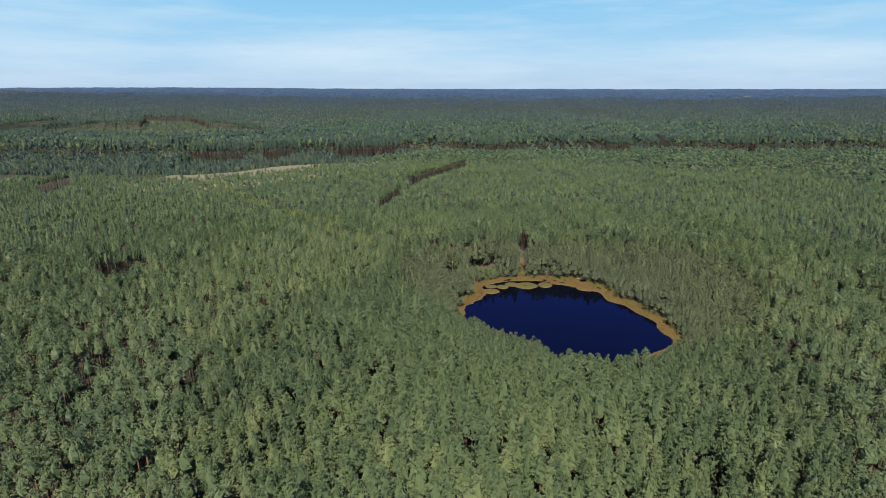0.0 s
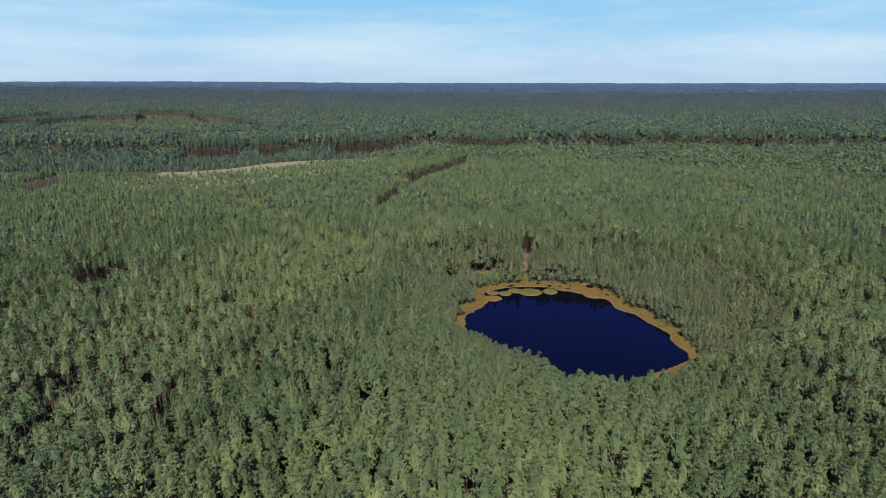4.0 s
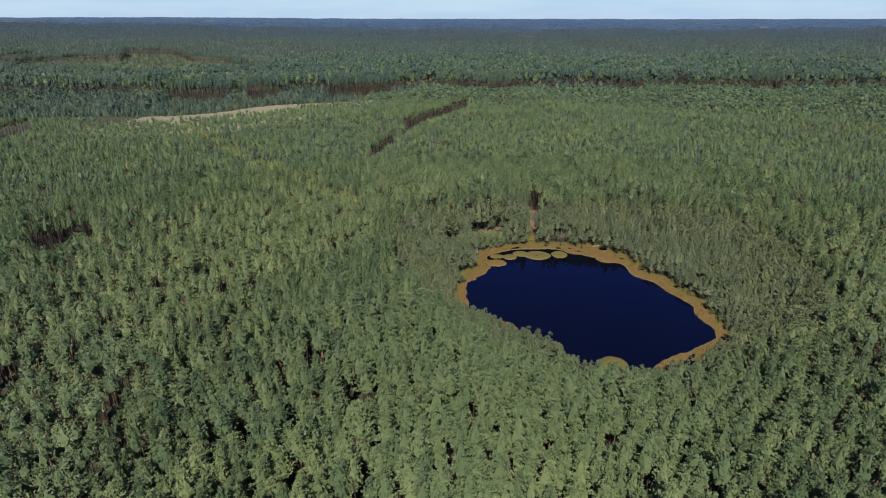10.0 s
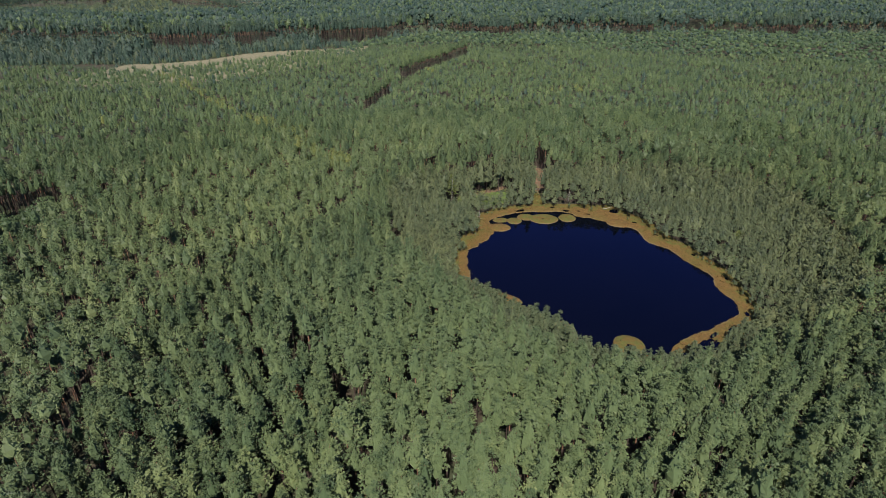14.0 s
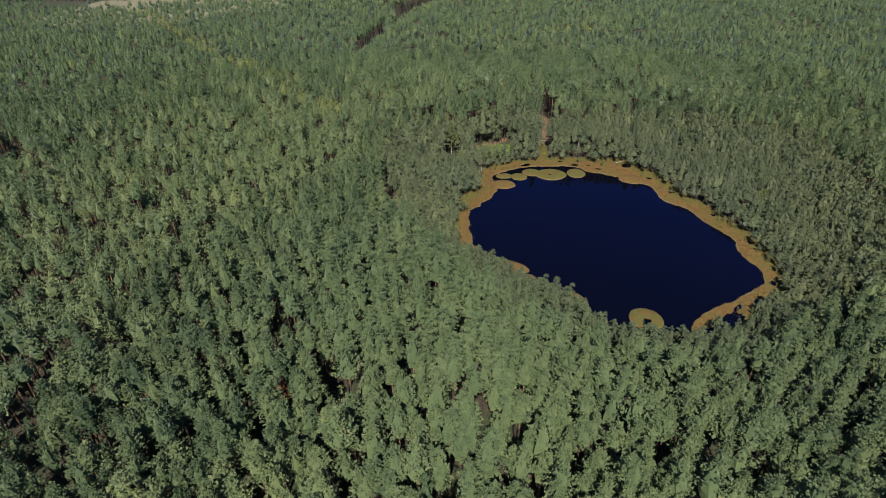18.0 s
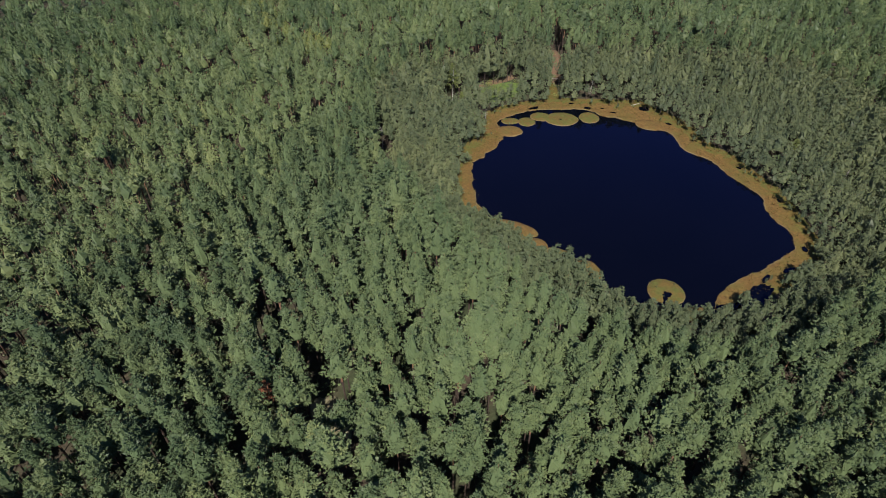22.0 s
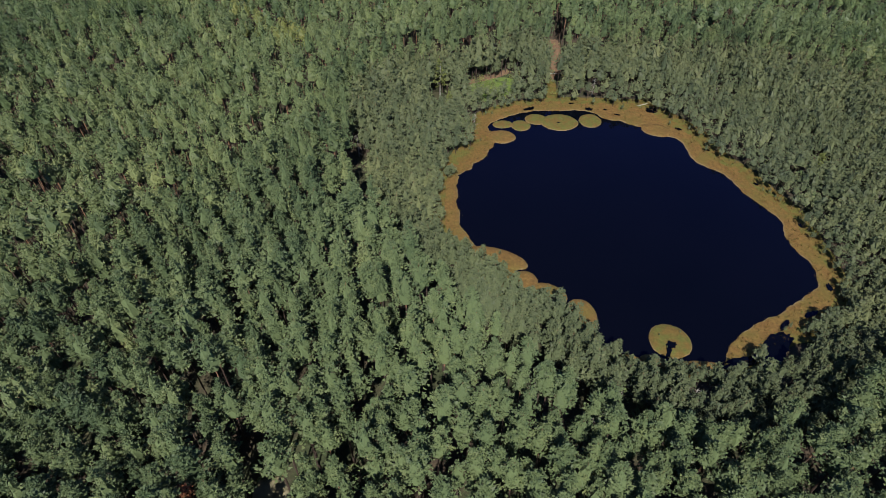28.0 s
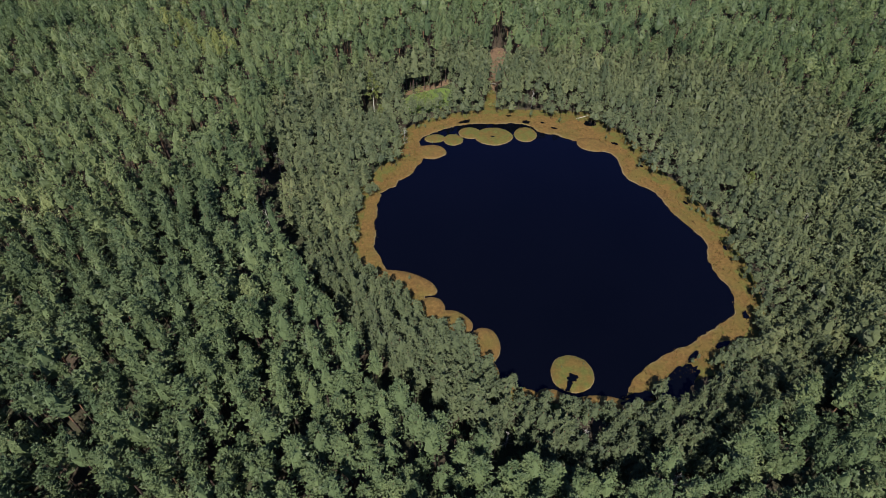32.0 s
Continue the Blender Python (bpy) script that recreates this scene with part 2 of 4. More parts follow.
out_n = np.stack([-tang[:, 1], tang[:, 0]], 1)
middle = shore_xy.mean(0)
if ((soft - middle) * out_n).sum() < 0:
    out_n = -out_n
# Small scallops along the edge, each a cushion of moss that grew out over the water.
arc = np.r_[0, np.cumsum(np.linalg.norm(np.diff(shore_xy, axis=0), axis=1))]
scallop = (0.85 + 0.55 * np.sin(arc * 0.071 + 1.0)) * np.abs(np.sin(arc * 0.27 + 1.7 * np.sin(arc * 0.083))) ** 0.75 + 0.3 * np.abs(np.sin(arc * 0.83 + 0.9 * np.sin(arc * 0.21))) + 0.12 * np.abs(np.sin(arc * 2.1))
edge_xy = shore_xy - out_n * (scallop - 0.75)[:, None]
outer_xy = smooth_ring(shore_xy + out_n * mat_w[:, None], 4)


def inside(x, y, poly):
    """Whether points lie in a polygon."""
    r = np.zeros(x.shape, bool)
    a, b_ = poly, np.roll(poly, -1, 0)
    for (x0, y0), (x1, y1) in zip(a, b_):
        if y0 != y1:
            r ^= ((y0 > y) != (y1 > y)) & (x < (x1 - x0) * (y - y0) / (y1 - y0) + x0)
    return r


def shore_gap(x, y, poly):
    """Distance to a polygon's outline, negative inside it. Far points get their distance from the lake's middle less 45 m."""
    d = np.hypot(x - middle[0], y - middle[1]) - 45.0
    near = d < 90
    xs, ys = x[near], y[near]
    p = poly[::3]
    best = np.full(xs.shape, 1e9)
    for (x0, y0), (x1, y1) in zip(p, np.roll(p, -1, 0)):
        dx, dy = x1 - x0, y1 - y0
        t = np.clip(((xs - x0) * dx + (ys - y0) * dy) / (dx * dx + dy * dy + 1e-9), 0, 1)
        best = np.minimum(best, np.hypot(xs - x0 - t * dx, ys - y0 - t * dy))
    best[inside(xs, ys, p)] *= -1
    d[near] = best
    return d


def step(a, b_, v):
    t = np.clip((v - a) / (b_ - a), 0, 1)
    return t * t * (3 - 2 * t)


def waves(x, y, size, seed):
    """Smooth hills of about that size, from -1 to 1."""
    r = np.random.RandomState(seed)
    s = np.zeros_like(x)
    for _ in range(7):
        a, ph, k = r.uniform(0, 6.28), r.uniform(0, 6.28), r.uniform(0.6, 1.7) * 6.28 / size
        s += np.sin((x * math.cos(a) + y * math.sin(a)) * k + ph)
    return s / 4.0


def ground_z(x, y, gap=None):
    x, y = np.asarray(x, float), np.asarray(y, float)
    if gap is None:
        gap = shore_gap(x, y, outer_xy)
    r = np.hypot(x, y)
    z = -0.9 + 0.9 * step(-2.5, 1, gap) + 3.0 * step(6, 45, gap) + 2.0 * waves(x, y, 260, 3) * step(15, 120, gap)
    return z + 6 * waves(x, y, 900, 5) * step(900, 2000, r) * (1 - step(2800, 4300, r)) + (62 + 16 * step(0.1, 0.65, -x / np.maximum(y, 1)) + 8 * step(0.2, 0.7, x / np.maximum(y, 1))) * np.clip((r - 1300) / 3600, 0, 1.0) ** 1.3


# The rim of the basin, where the tall stand begins.
TALL = closed_spline([(-42, 243), (-45.5, 262), (-46, 282), (-36, 297), (-17, 309.5), (-1, 321), (12, 323), (22, 321), (62, 319), (90, 312), (112, 295), (119, 269),
                      (114, 234), (99, 202), (71, 187), (55, 175), (34, 171), (20, 174), (5, 183), (-3, 189), (-11.5, 197), (-21, 209), (-31, 224)], 6)
# Edges of stands where bare trunks show above young growth: the edge from x0, y0 to x1, y1 and the depth of the young growth before it.
CUTS = [(-199, 244, -187, 268, 34), (-96, 441, -87, 496, 55), (-90, 550, -44, 714, 105), (-425, 474, -424, 516, 75)]

# Where the near stand ends and where the old stand behind the field begins.
EDGE_X = [-1100, -450, -387, -340, -296, -272, -254, -240, -225, -206, -191, -165, -116, -68, 84, 240, 520, 900]
EDGE_Y = [560, 508, 504, 512, 524, 540, 558, 582, 602, 622, 645, 690, 762, 793, 809, 826, 856, 900]
WALL_X = [-1100, -560, -460, -390, -330, -290, -240, -200, -68, 84, 240, 520, 900]
WALL_Y = [720, 700, 722, 728, 738, 747, 772, 800, 845, 862, 880, 912, 955]
# The far side of the field, where bushes stand before the old stand.
FIELD_X = [-1100, -480, -383, -363, -312, -290, -247, -229, -190, -165]
FIELD_Y = [590, 600, 621, 631, 660, 687, 719, 731, 755, 775]
# Stretches of the old stand's edge where the trunks show.
BARE = [(-410, -332), (-318, -280), (-228, -150), (-45, 5), (150, 185), (330, 375)]
# A felled area among the old stands, and the younger stand before it.
FELLED = np.array([(-960, 1110), (-830, 1110), (-640, 1060), (-500, 1160), (-597, 1258), (-710, 1330), (-855, 1512), (-952, 1451), (-835, 1262), (-935, 1254)], float)
YOUNGER = np.array([(-1000, 890), (-560, 890), (-380, 960), (-480, 1290), (-1050, 1290)], float)

# ---- mesh helpers ----


def link_mesh(name, verts, faces, materials, index=None, smooth=False):
    me = bpy.data.meshes.new(name)
    me.from_pydata([tuple(v) for v in verts], [], [tuple(f) for f in faces])
    for m in materials:
        me.materials.append(m)
    if index is not None:
        me.polygons.foreach_set("material_index", index)
    if smooth:
        me.polygons.foreach_set("use_smooth", [True] * len(me.polygons))
    me.update()
    return me


def soup_mesh(name, tris, index, tint, materials):
    """A mesh of loose triangles: tris (n, 3, 3), a material index and a tint for each."""
    me = bpy.data.meshes.new(name)
    n = len(tris)
    me.vertices.add(3 * n)
    me.vertices.foreach_set("co", np.ascontiguousarray(tris, np.float32).ravel())
    me.loops.add(3 * n)
    me.loops.foreach_set("vertex_index", np.arange(3 * n, dtype=np.int32))
    me.polygons.add(n)
    me.polygons.foreach_set("loop_start", np.arange(0, 3 * n, 3, dtype=np.int32))
    for m in materials:
        me.materials.append(m)
    me.polygons.foreach_set("material_index", np.ascontiguousarray(index, np.int32))
    at = me.attributes.new("tint", "FLOAT", "POINT")
    at.data.foreach_set("value", np.repeat(np.asarray(tint, np.float32), 3))
    me.update(calc_edges=True)
    return me


def part(name, mesh, parent, label=""):
    ob = new(name, mesh)
    ob.parent = parent
    return tagged(ob, label)


# ---- ground, water, mat ----
angles = np.linspace(0, 2 * math.pi, 361)[:-1]
radii = np.r_[np.linspace(2, 130, 65), 130 * 1.055 ** np.arange(1, 69)]
radii = np.r_[radii[radii < 4400], 4600]
gx = 33 + np.outer(radii, np.cos(angles))
gy = 242 + np.outer(radii, np.sin(angles))
gz = ground_z(gx.ravel(), gy.ravel())
verts = np.stack([gx.ravel(), gy.ravel(), gz], 1).tolist() + [[33, 242, -0.6]]
na, faces = len(angles), []
for i in range(len(radii) - 1):
    for j in range(na):
        k = (j + 1) % na
        faces.append((i * na + j, (i + 1) * na + j, (i + 1) * na + k, i * na + k))
faces += [(len(verts) - 1, j, (j + 1) % na) for j in range(na)]
# Ground past 2450 m takes the haze-blue canopy colour.
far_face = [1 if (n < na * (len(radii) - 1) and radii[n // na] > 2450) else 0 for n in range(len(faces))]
ground = new("ground", link_mesh("ground", verts, faces, [FLOOR_MAT, HAZELAND], far_face, True))
tagged(ground, "needle-covered forest floor rolling away to the horizon", "ground", kind="structure")

# The water reaches a little under the mat.
w_xy = shore_xy + out_n * 1.6
verts = [(x, y, 0.0) for x, y in w_xy[::-2]]
water = new("water", link_mesh("water", verts, [tuple(range(len(verts)))], [WATER]))
tagged(water, "still dark blue-black water of a small bog lake", "lake", kind="structure")

# The floating mat: a rim, a humpy top and an outer skirt under the trees.
ROWS_ACROSS = (0.0, 0.02, 0.055, 0.12, 0.2, 0.3, 0.42, 0.54, 0.66, 0.78, 0.9, 1.0, 1.35)
verts = []
for i in range(NS):
    a, o = edge_xy[i], outer_xy[i]
    for u in ROWS_ACROSS:
        p = a + (o - a) * u
        h = -0.25 if u == 0 else 0.15 + 0.10 * noise.noise((p[0] * 0.6, p[1] * 0.6, 0)) + 0.14 * noise.noise((p[0] * 1.9, p[1] * 1.9, 4)) * (u > 0.05) + 0.1 * min(u, 1.0)
        verts.append((p[0], p[1], h))
nr, faces = len(ROWS_ACROSS), []
for i in range(NS):
    j = (i + 1) % NS
    faces += [(i * nr + k, j * nr + k, j * nr + k + 1, i * nr + k + 1) for k in range(nr - 1)]
green_rows = [2 if k < 2 and noise.noise((i * 0.19, 7.7, 0)) > -0.12 else 1 if k >= 8 + 2 * (noise.noise((i * 0.07, 3.3, 0)) > 0.15) else 0 for i in range(NS) for k in range(nr - 1)]
sedge_mat = new("sedge_mat", link_mesh("sedge_mat", verts, faces, [SEDGE, GREENSEDGE, RIM], green_rows, True))
tagged(sedge_mat, "rust-orange floating mat of sedge and peat moss round the lake", "bog mat", kind="structure")


def blob(name, cx, cy, rx, ry, turn, top, material, seed, hole=None):
    """A flat-topped cushion with an uneven rim."""
    n, rows, vs = 40, ((1.0, -0.25), (1.0, top * 0.5), (0.965, top * 0.9), (0.6, top), (0.3, top)), []
    for s, h in rows:
        for k in range(n):
            a = 6.2832 * k / n
            wob = 1 + 0.05 * noise.noise((math.cos(a) * 1.7 + seed * 9.1, math.sin(a) * 1.7, 0.3)) + 0.03 * noise.noise((math.cos(a) * 5 + seed, math.sin(a) * 5, 2))
            x, y = rx * s * wob * math.cos(a), ry * s * wob * math.sin(a)
            c, q = math.cos(turn), math.sin(turn)
            vs.append((cx + c * x - q * y, cy + q * x + c * y, h + 0.03 * noise.noise((x, y, seed))))
    fs = [(i * n + k, i * n + (k + 1) % n, (i + 1) * n + (k + 1) % n, (i + 1) * n + k) for i in range(len(rows) - 1) for k in range(n)]
    vs.append((cx, cy, top))
    fs += [((len(rows) - 1) * n + k, (len(rows) - 1) * n + (k + 1) % n, len(vs) - 1) for k in range(n)]
    lake = inside(np.array([v[0] for v in vs]), np.array([v[1] for v in vs]), edge_xy)
    rim_i = [1 if f < 2 * n and lake[f % n] and noise.noise((math.cos(f % n * 0.157) * 2 + seed, math.sin(f % n * 0.157) * 2, 5)) > -0.15 else 0 for f in range(len(fs))]
    return new(name, link_mesh(name, vs, fs, [material, RIM], rim_i, True))


for n, (cx, cy, rx, ry, turn) in enumerate([(-0.7, 283.6, 3.3, 2.3, 0.2), (5.2, 283.5, 3.2, 3.2, 0),
                                            (10.2, 288.0, 3.7, 3.3, 0), (17.9, 286.9, 6.1, 5.1, 0.15), (28.0, 289.0, 3.7, 4.2, 0)]):
    ob = blob("sedge_island", cx, cy, rx, ry, turn, 0.24, GREENSEDGE, n)
    tagged(ob, "round olive-yellow cushion of sedge floating by the bank", "sedge island", "floating sedge cushions")

# ---- trees ----


def spray(r, centre, way, size, blades, slim):
    """A clump of needle shoots at a bough's end: blades that burst outwards and upwards from one spot."""
    d = r.normal(size=(blades, 3)) * 0.62 + way
    d[:, 2] = np.abs(d[:, 2]) * 0.9 + 0.05
    d /= np.linalg.norm(d, axis=1)[:, None]
    side = np.cross(d, r.normal(size=(blades, 3)))
    side /= np.linalg.norm(side, axis=1)[:, None]
    foot = centre + r.normal(size=(blades, 3)) * size * 0.30
    ln = size * r.uniform(0.75, 1.3, (blades, 1))
    half = side * ln * slim * r.uniform(0.75, 1.25, (blades, 1))
    mid = foot + d * ln * 0.35
    return np.stack([mid - half, mid + half, foot + d * ln], 1)


def crown_soup(seed, height, radius, boughs, tufts, blades, size, slim=0.30):
    """A pine's crown: boughs that reach out and up from the stem, each ending in clumps of needles. Base at z=0, top at z=height."""
    r = np.random.RandomState(seed)
    tris, var = [], []
    lean = r.normal(size=2) * 0.05
    for i in range(boughs):
        u = ((i + r.uniform(0.1, 0.9)) / boughs) ** 0.9
        prof = radius * (1 - u ** (1.25 if tufts > 1 else 1.6)) ** 0.8 * (0.7 + 0.3 * min(1.0, u / 0.2))
        a = i * 2.4 + r.uniform(-0.5, 0.5)
        out = np.array([math.cos(a), math.sin(a), 0.0])
        rise = 0.10 + 0.55 * u * u
        reach = prof * r.uniform(0.62, 1.08)
        shade = r.normal(0, 0.12)
        for k in range(tufts):
            t = 1.0 - 0.55 * k / max(tufts, 1)
            side = np.array([-out[1], out[0], 0]) * r.normal(0, 0.22) * reach * (k > 0)
            p = np.array([lean[0] * height * u, lean[1] * height * u, height * u * 0.95]) + (out + np.array([0, 0, rise])) * reach * t + side
            way = out * (0.75 - 0.45 * u) + np.array([0, 0, 0.45 + 0.5 * u])
            new_ = spray(r, p, way, size * (1.1 - 0.35 * u) * r.uniform(0.8, 1.2), blades, slim)
            tris.append(new_)
            # Tufts nearer the stem are tinted darker: inner-crown shade put into the colour.
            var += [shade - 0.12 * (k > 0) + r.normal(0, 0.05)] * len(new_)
    return np.concatenate(tris), np.array(var)


def hull_soup(seed, height, radius, rows, sides):
    """The dense inside of a crown: an uneven dome of lobes. Base at z=0, top at z=height."""
    r = np.random.RandomState(seed)
    rings, tris = [], []
    for j in range(rows):
        u = j / rows
        rad = radius * (1 - u ** 1.5) ** 0.8 * (0.75 + 0.25 * min(1.0, u / 0.2))
        ring_ = []
        for k in range(sides):
            a = 6.2832 * (k + 0.5 * (j % 2) + r.uniform(-0.25, 0.25)) / sides
            q = rad * r.uniform(0.72, 1.15)
            ring_.append(np.array([q * math.cos(a), q * math.sin(a), height * (u + r.uniform(-0.25, 0.25) / rows * (j > 0))]))
        rings.append(ring_)
    for lo, hi in zip(rings, rings[1:]):
        for k in range(sides):
            n = (k + 1) % sides
            tris += [(lo[k], lo[n], hi[k]), (lo[n], hi[n], hi[k])]
    top = np.array([*(r.normal(size=2) * 0.08 * radius), height])
    tris += [(rings[-1][k], rings[-1][(k + 1) % sides], top) for k in range(sides)]
    return np.array(tris)


def trunk_soup(height, foot, sides, bend=0.0, cut=0.55):
    """A tapered, slightly bent trunk; the share below the cut has grey bark."""
    tris, idx = [], []
    levels, rad, bands = [0.0, 0.08, cut, 1.0], [foot * 1.35, foot, foot * 0.72, foot * 0.12], (0, 0, 1)
    if sides < 4:
        levels, rad, bands = [0.0, cut, 0.75], [foot * 1.2, foot * 0.8, foot * 0.4], (0, 1)
    for (l0, l1, r0, r1, m) in zip(levels, levels[1:], rad, rad[1:], bands):
        for k in range(sides):
            a0, a1 = 6.2832 * k / sides, 6.2832 * (k + 1) / sides
            q = [np.array([rr * math.cos(a) + bend * l * l, rr * math.sin(a), height * l]) for rr, a, l in ((r0, a0, l0), (r0, a1, l0), (r1, a1, l1), (r1, a0, l1))]
            tris += [(q[0], q[1], q[2]), (q[0], q[2], q[3])]
            idx += [m, m]
    return np.array(tris), idx


def limb_soup(seed, height, start, count, reach, thick=0.04):
    """Bare limbs round a trunk."""
    r = np.random.RandomState(seed)
    tris = []
    for i in range(count):
        z = height * (start + (0.96 - start) * i / count)
        a, ln = r.uniform(0, 6.28), reach * (1.05 - 0.7 * i / count) * r.uniform(0.6, 1.1)
        d = np.array([math.cos(a), math.sin(a), r.uniform(0.05, 0.5)])
        p, q = np.array([0, 0, z]), np.array([0, 0, z]) + d * ln
        for off in (np.array([0, 0, thick]), np.array([-d[1], d[0], 0]) * thick):
            tris += [(p - off, p + off, q)]
        for f in (0.5, 0.75):
            m_, e = p + (q - p) * f, r.normal(size=3) * 0.4 * ln * (1 - f + 0.3)
            tris += [(m_ - [0, 0, thick * 0.6], m_ + [0, 0, thick * 0.6], m_ + e)]
    return np.array(tris)


class Kind:
    """One shape of tree: triangles and a material for each, base at the origin, one metre of height for one of scale."""

    def __init__(self, seed, height, crown, radius, lumps, sprays, blades, length, leaf, sides, foot=0.17, bend=0.0, bare=6, tiers=0, points=0):
        cs, var = crown_soup(seed, crown, radius, lumps, sprays, blades, length) if lumps else (np.zeros((0, 3, 3)), np.zeros(0))
        if tiers:
            hull = hull_soup(seed, crown * (0.84 if lumps else 1.0), radius * (0.6 if sprays > 1 else 0.76 if lumps else 0.95), tiers, points)
            cs = np.concatenate([cs, hull])
            # Hulls tinted darker for inner-crown shade, bare ones more for missing self-shadow.
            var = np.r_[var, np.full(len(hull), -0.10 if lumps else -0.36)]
        cs[:, :, 2] += height - crown
        cs[:, :, 0] += bend
        self.crown, self.height = cs, height
        if sides:
            ts, ti = trunk_soup(height * 0.96, foot, sides, bend)
            self.trunk, self.trunk_i = ts, [1 + k for k in ti]
            if bare:
                ls = limb_soup(seed, height, 0.42, bare, radius * 0.9)
                self.trunk, self.trunk_i = np.concatenate([ts, ls]), self.trunk_i + [1] * len(ls)
        else:
            self.trunk, self.trunk_i = np.zeros((0, 3, 3)), []
        self.tris = np.concatenate([self.crown, self.trunk])
        self.index = np.r_[np.zeros(len(self.crown), int), np.array(self.trunk_i, int)]
        self.var = np.r_[var, np.zeros(len(self.trunk))]


def planted(kinds, x, y, z, scale, wide, seed, leaf_slot=None, spread=0.17):
    """Loose triangles, materials and tints of many trees."""
    r = np.random.RandomState(seed)
    which, turn = r.randint(0, len(kinds), len(x)), r.uniform(0, 6.2832, len(x))
    tint = np.clip(r.normal(0.40, spread, len(x)), 0.0, 0.95)
    T, I, C = [], [], []
    for k, kind in enumerate(kinds):
        s = which == k
        if not s.any():
            continue
        c, q = np.cos(turn[s])[:, None, None], np.sin(turn[s])[:, None, None]
        v = kind.tris[None]
        sw, sh = (scale[s] * wide[s])[:, None, None], scale[s][:, None, None]
        px = (v[..., 0] * c - v[..., 1] * q) * sw + x[s][:, None, None]
        py = (v[..., 0] * q + v[..., 1] * c) * sw + y[s][:, None, None]
        pz = v[..., 2] * sh + z[s][:, None, None]
        T.append(np.stack([px, py, pz], -1).reshape(-1, 3, 3).astype(np.float32))
        idx = np.tile(kind.index, s.sum()).reshape(s.sum(), -1)
        if leaf_slot is not None:
            idx = np.where(idx == 0, leaf_slot[s][:, None], idx)
        I.append(idx.ravel())
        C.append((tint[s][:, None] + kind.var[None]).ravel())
    return np.concatenate(T), np.concatenate(I), np.concatenate(C)


KINDS_A = [Kind(s, 20.0, 7.0 + 0.8 * (s % 3), 2.1 + 0.2 * (s % 2), (27, 30, 25, 29, 15, 28, 26, 31)[s], 3, 8, 0.60, PINE, 6, bend=0.3 * (s % 3 - 1), tiers=4, points=6) for s in range(8)]
KINDS_B = [Kind(20 + s, 20.0, 4.5 + 0.6 * (s % 3), 1.85 + 0.2 * (s % 2), (24, 26, 22, 25, 14, 24, 23, 26)[s], 1, 7, 0.72, PINE, 3, bare=0, tiers=3, points=5) for s in range(8)]
KINDS_C = [Kind(40 + s, 20.0, 3.7 + 0.5 * (s % 3), 1.8, 9, 1, 3, 1.0, PINE, 0, tiers=2, points=5) for s in range(10)]
KINDS_CT = [Kind(40 + s, 20.0, 5.6 + 0.7 * (s % 3), 1.8, 11, 1, 3, 1.2, PINE, 4, 0.16, bare=0, tiers=2, points=5) for s in range(10)]
KINDS_W = [Kind(50 + s, 20.0, (4.6, 5.4, 6.0, 7.5)[s % 4], 2.9, 9, 1, 3, 1.4, PINE, 4, 0.22, bare=0, tiers=3, points=5) for s in range(8)]
KINDS_D = [Kind(60 + s, 20.0, 2.5 + 0.4 * (s % 3), 2.7, 0, 0, 0, 1.0, PINE, 0, tiers=2, points=5) for s in range(8)]
BOG_A = [Kind(80 + s, 10.0, 5.6 + 0.4 * (s % 3), 1.5, (18, 20, 17, 11, 19, 16)[s], 2, 11, 0.52, BOGPINE, 5, 0.1, 0.3 * (s % 3 - 1), tiers=4, points=6) for s in range(6)]
BOG_B = [Kind(90 + s, 10.0, 4.4, 1.5, (18, 20, 17, 11, 19, 16)[s], 1, 7, 0.68, BOGPINE, 4, 0.09, 0.0, bare=0, tiers=3, points=5) for s in range(6)]

SPACE = 4.15
DEAD = [(8.6, 182.0, 6.5), (10.8, 183.6, 5.5), (7.2, 184.2, 5.0), (18.7, 176.0, 8.0), (21.0, 177.5, 6.0), (38.9, 182.4, 7.0), (52.3, 173.5, 8.0), (54.0, 175.5, 7.0),
        (-9.8, 279.5, 7.0), (-39.1, 235.8, 9.0), (-26.7, 220.4, 7.5), (24.9, 180.7, 6.0), (70.0, 303.0, 8.0), (92.0, 286.0, 9.0), (98.0, 247.0, 9.0), (30.0, 307.0, 7.0), (-43.0, 258.0, 8.0)]
BIRCHES = [(-22.9, 296.5, 15.0), (-19.0, 288.5, 8.0), (88.0, 262.0, 9.5)]
rng = np.random.RandomState(11)


def grid(x0, x1, y0, y1, space):
    gx_, gy_ = np.meshgrid(np.arange(x0, x1, space), np.arange(y0, y1, space * 0.9))
    gx_ = gx_ + (np.arange(gx_.shape[0]) % 2)[:, None] * space / 2
    x, y = gx_.ravel(), gy_.ravel()
    return x + rng.uniform(-0.36, 0.36, x.shape) * space, y + rng.uniform(-0.36, 0.36, x.shape) * space


def ellipse(x, y, cx, cy, rx, ry, turn=0.0):
    c, q = math.cos(turn), math.sin(turn)
    dx, dy = x - cx, y - cy
    return ((c * dx + q * dy) / rx) ** 2 + ((-q * dx + c * dy) / ry) ** 2 < 1


def cut_edge(x, y, cut):
    """How far points lie behind the edge of a stand, and whether they lie within its fan-shaped stretch."""
    x0, y0, x1, y1, depth = cut
    fan, a0, a1 = x / np.maximum(y - 45, 1), x0 / (y0 - 45), x1 / (y1 - 45)
    return y - (y0 + (fan - a0) * (y1 - y0) / (a1 - a0)), (fan > a0) & (fan < a1)


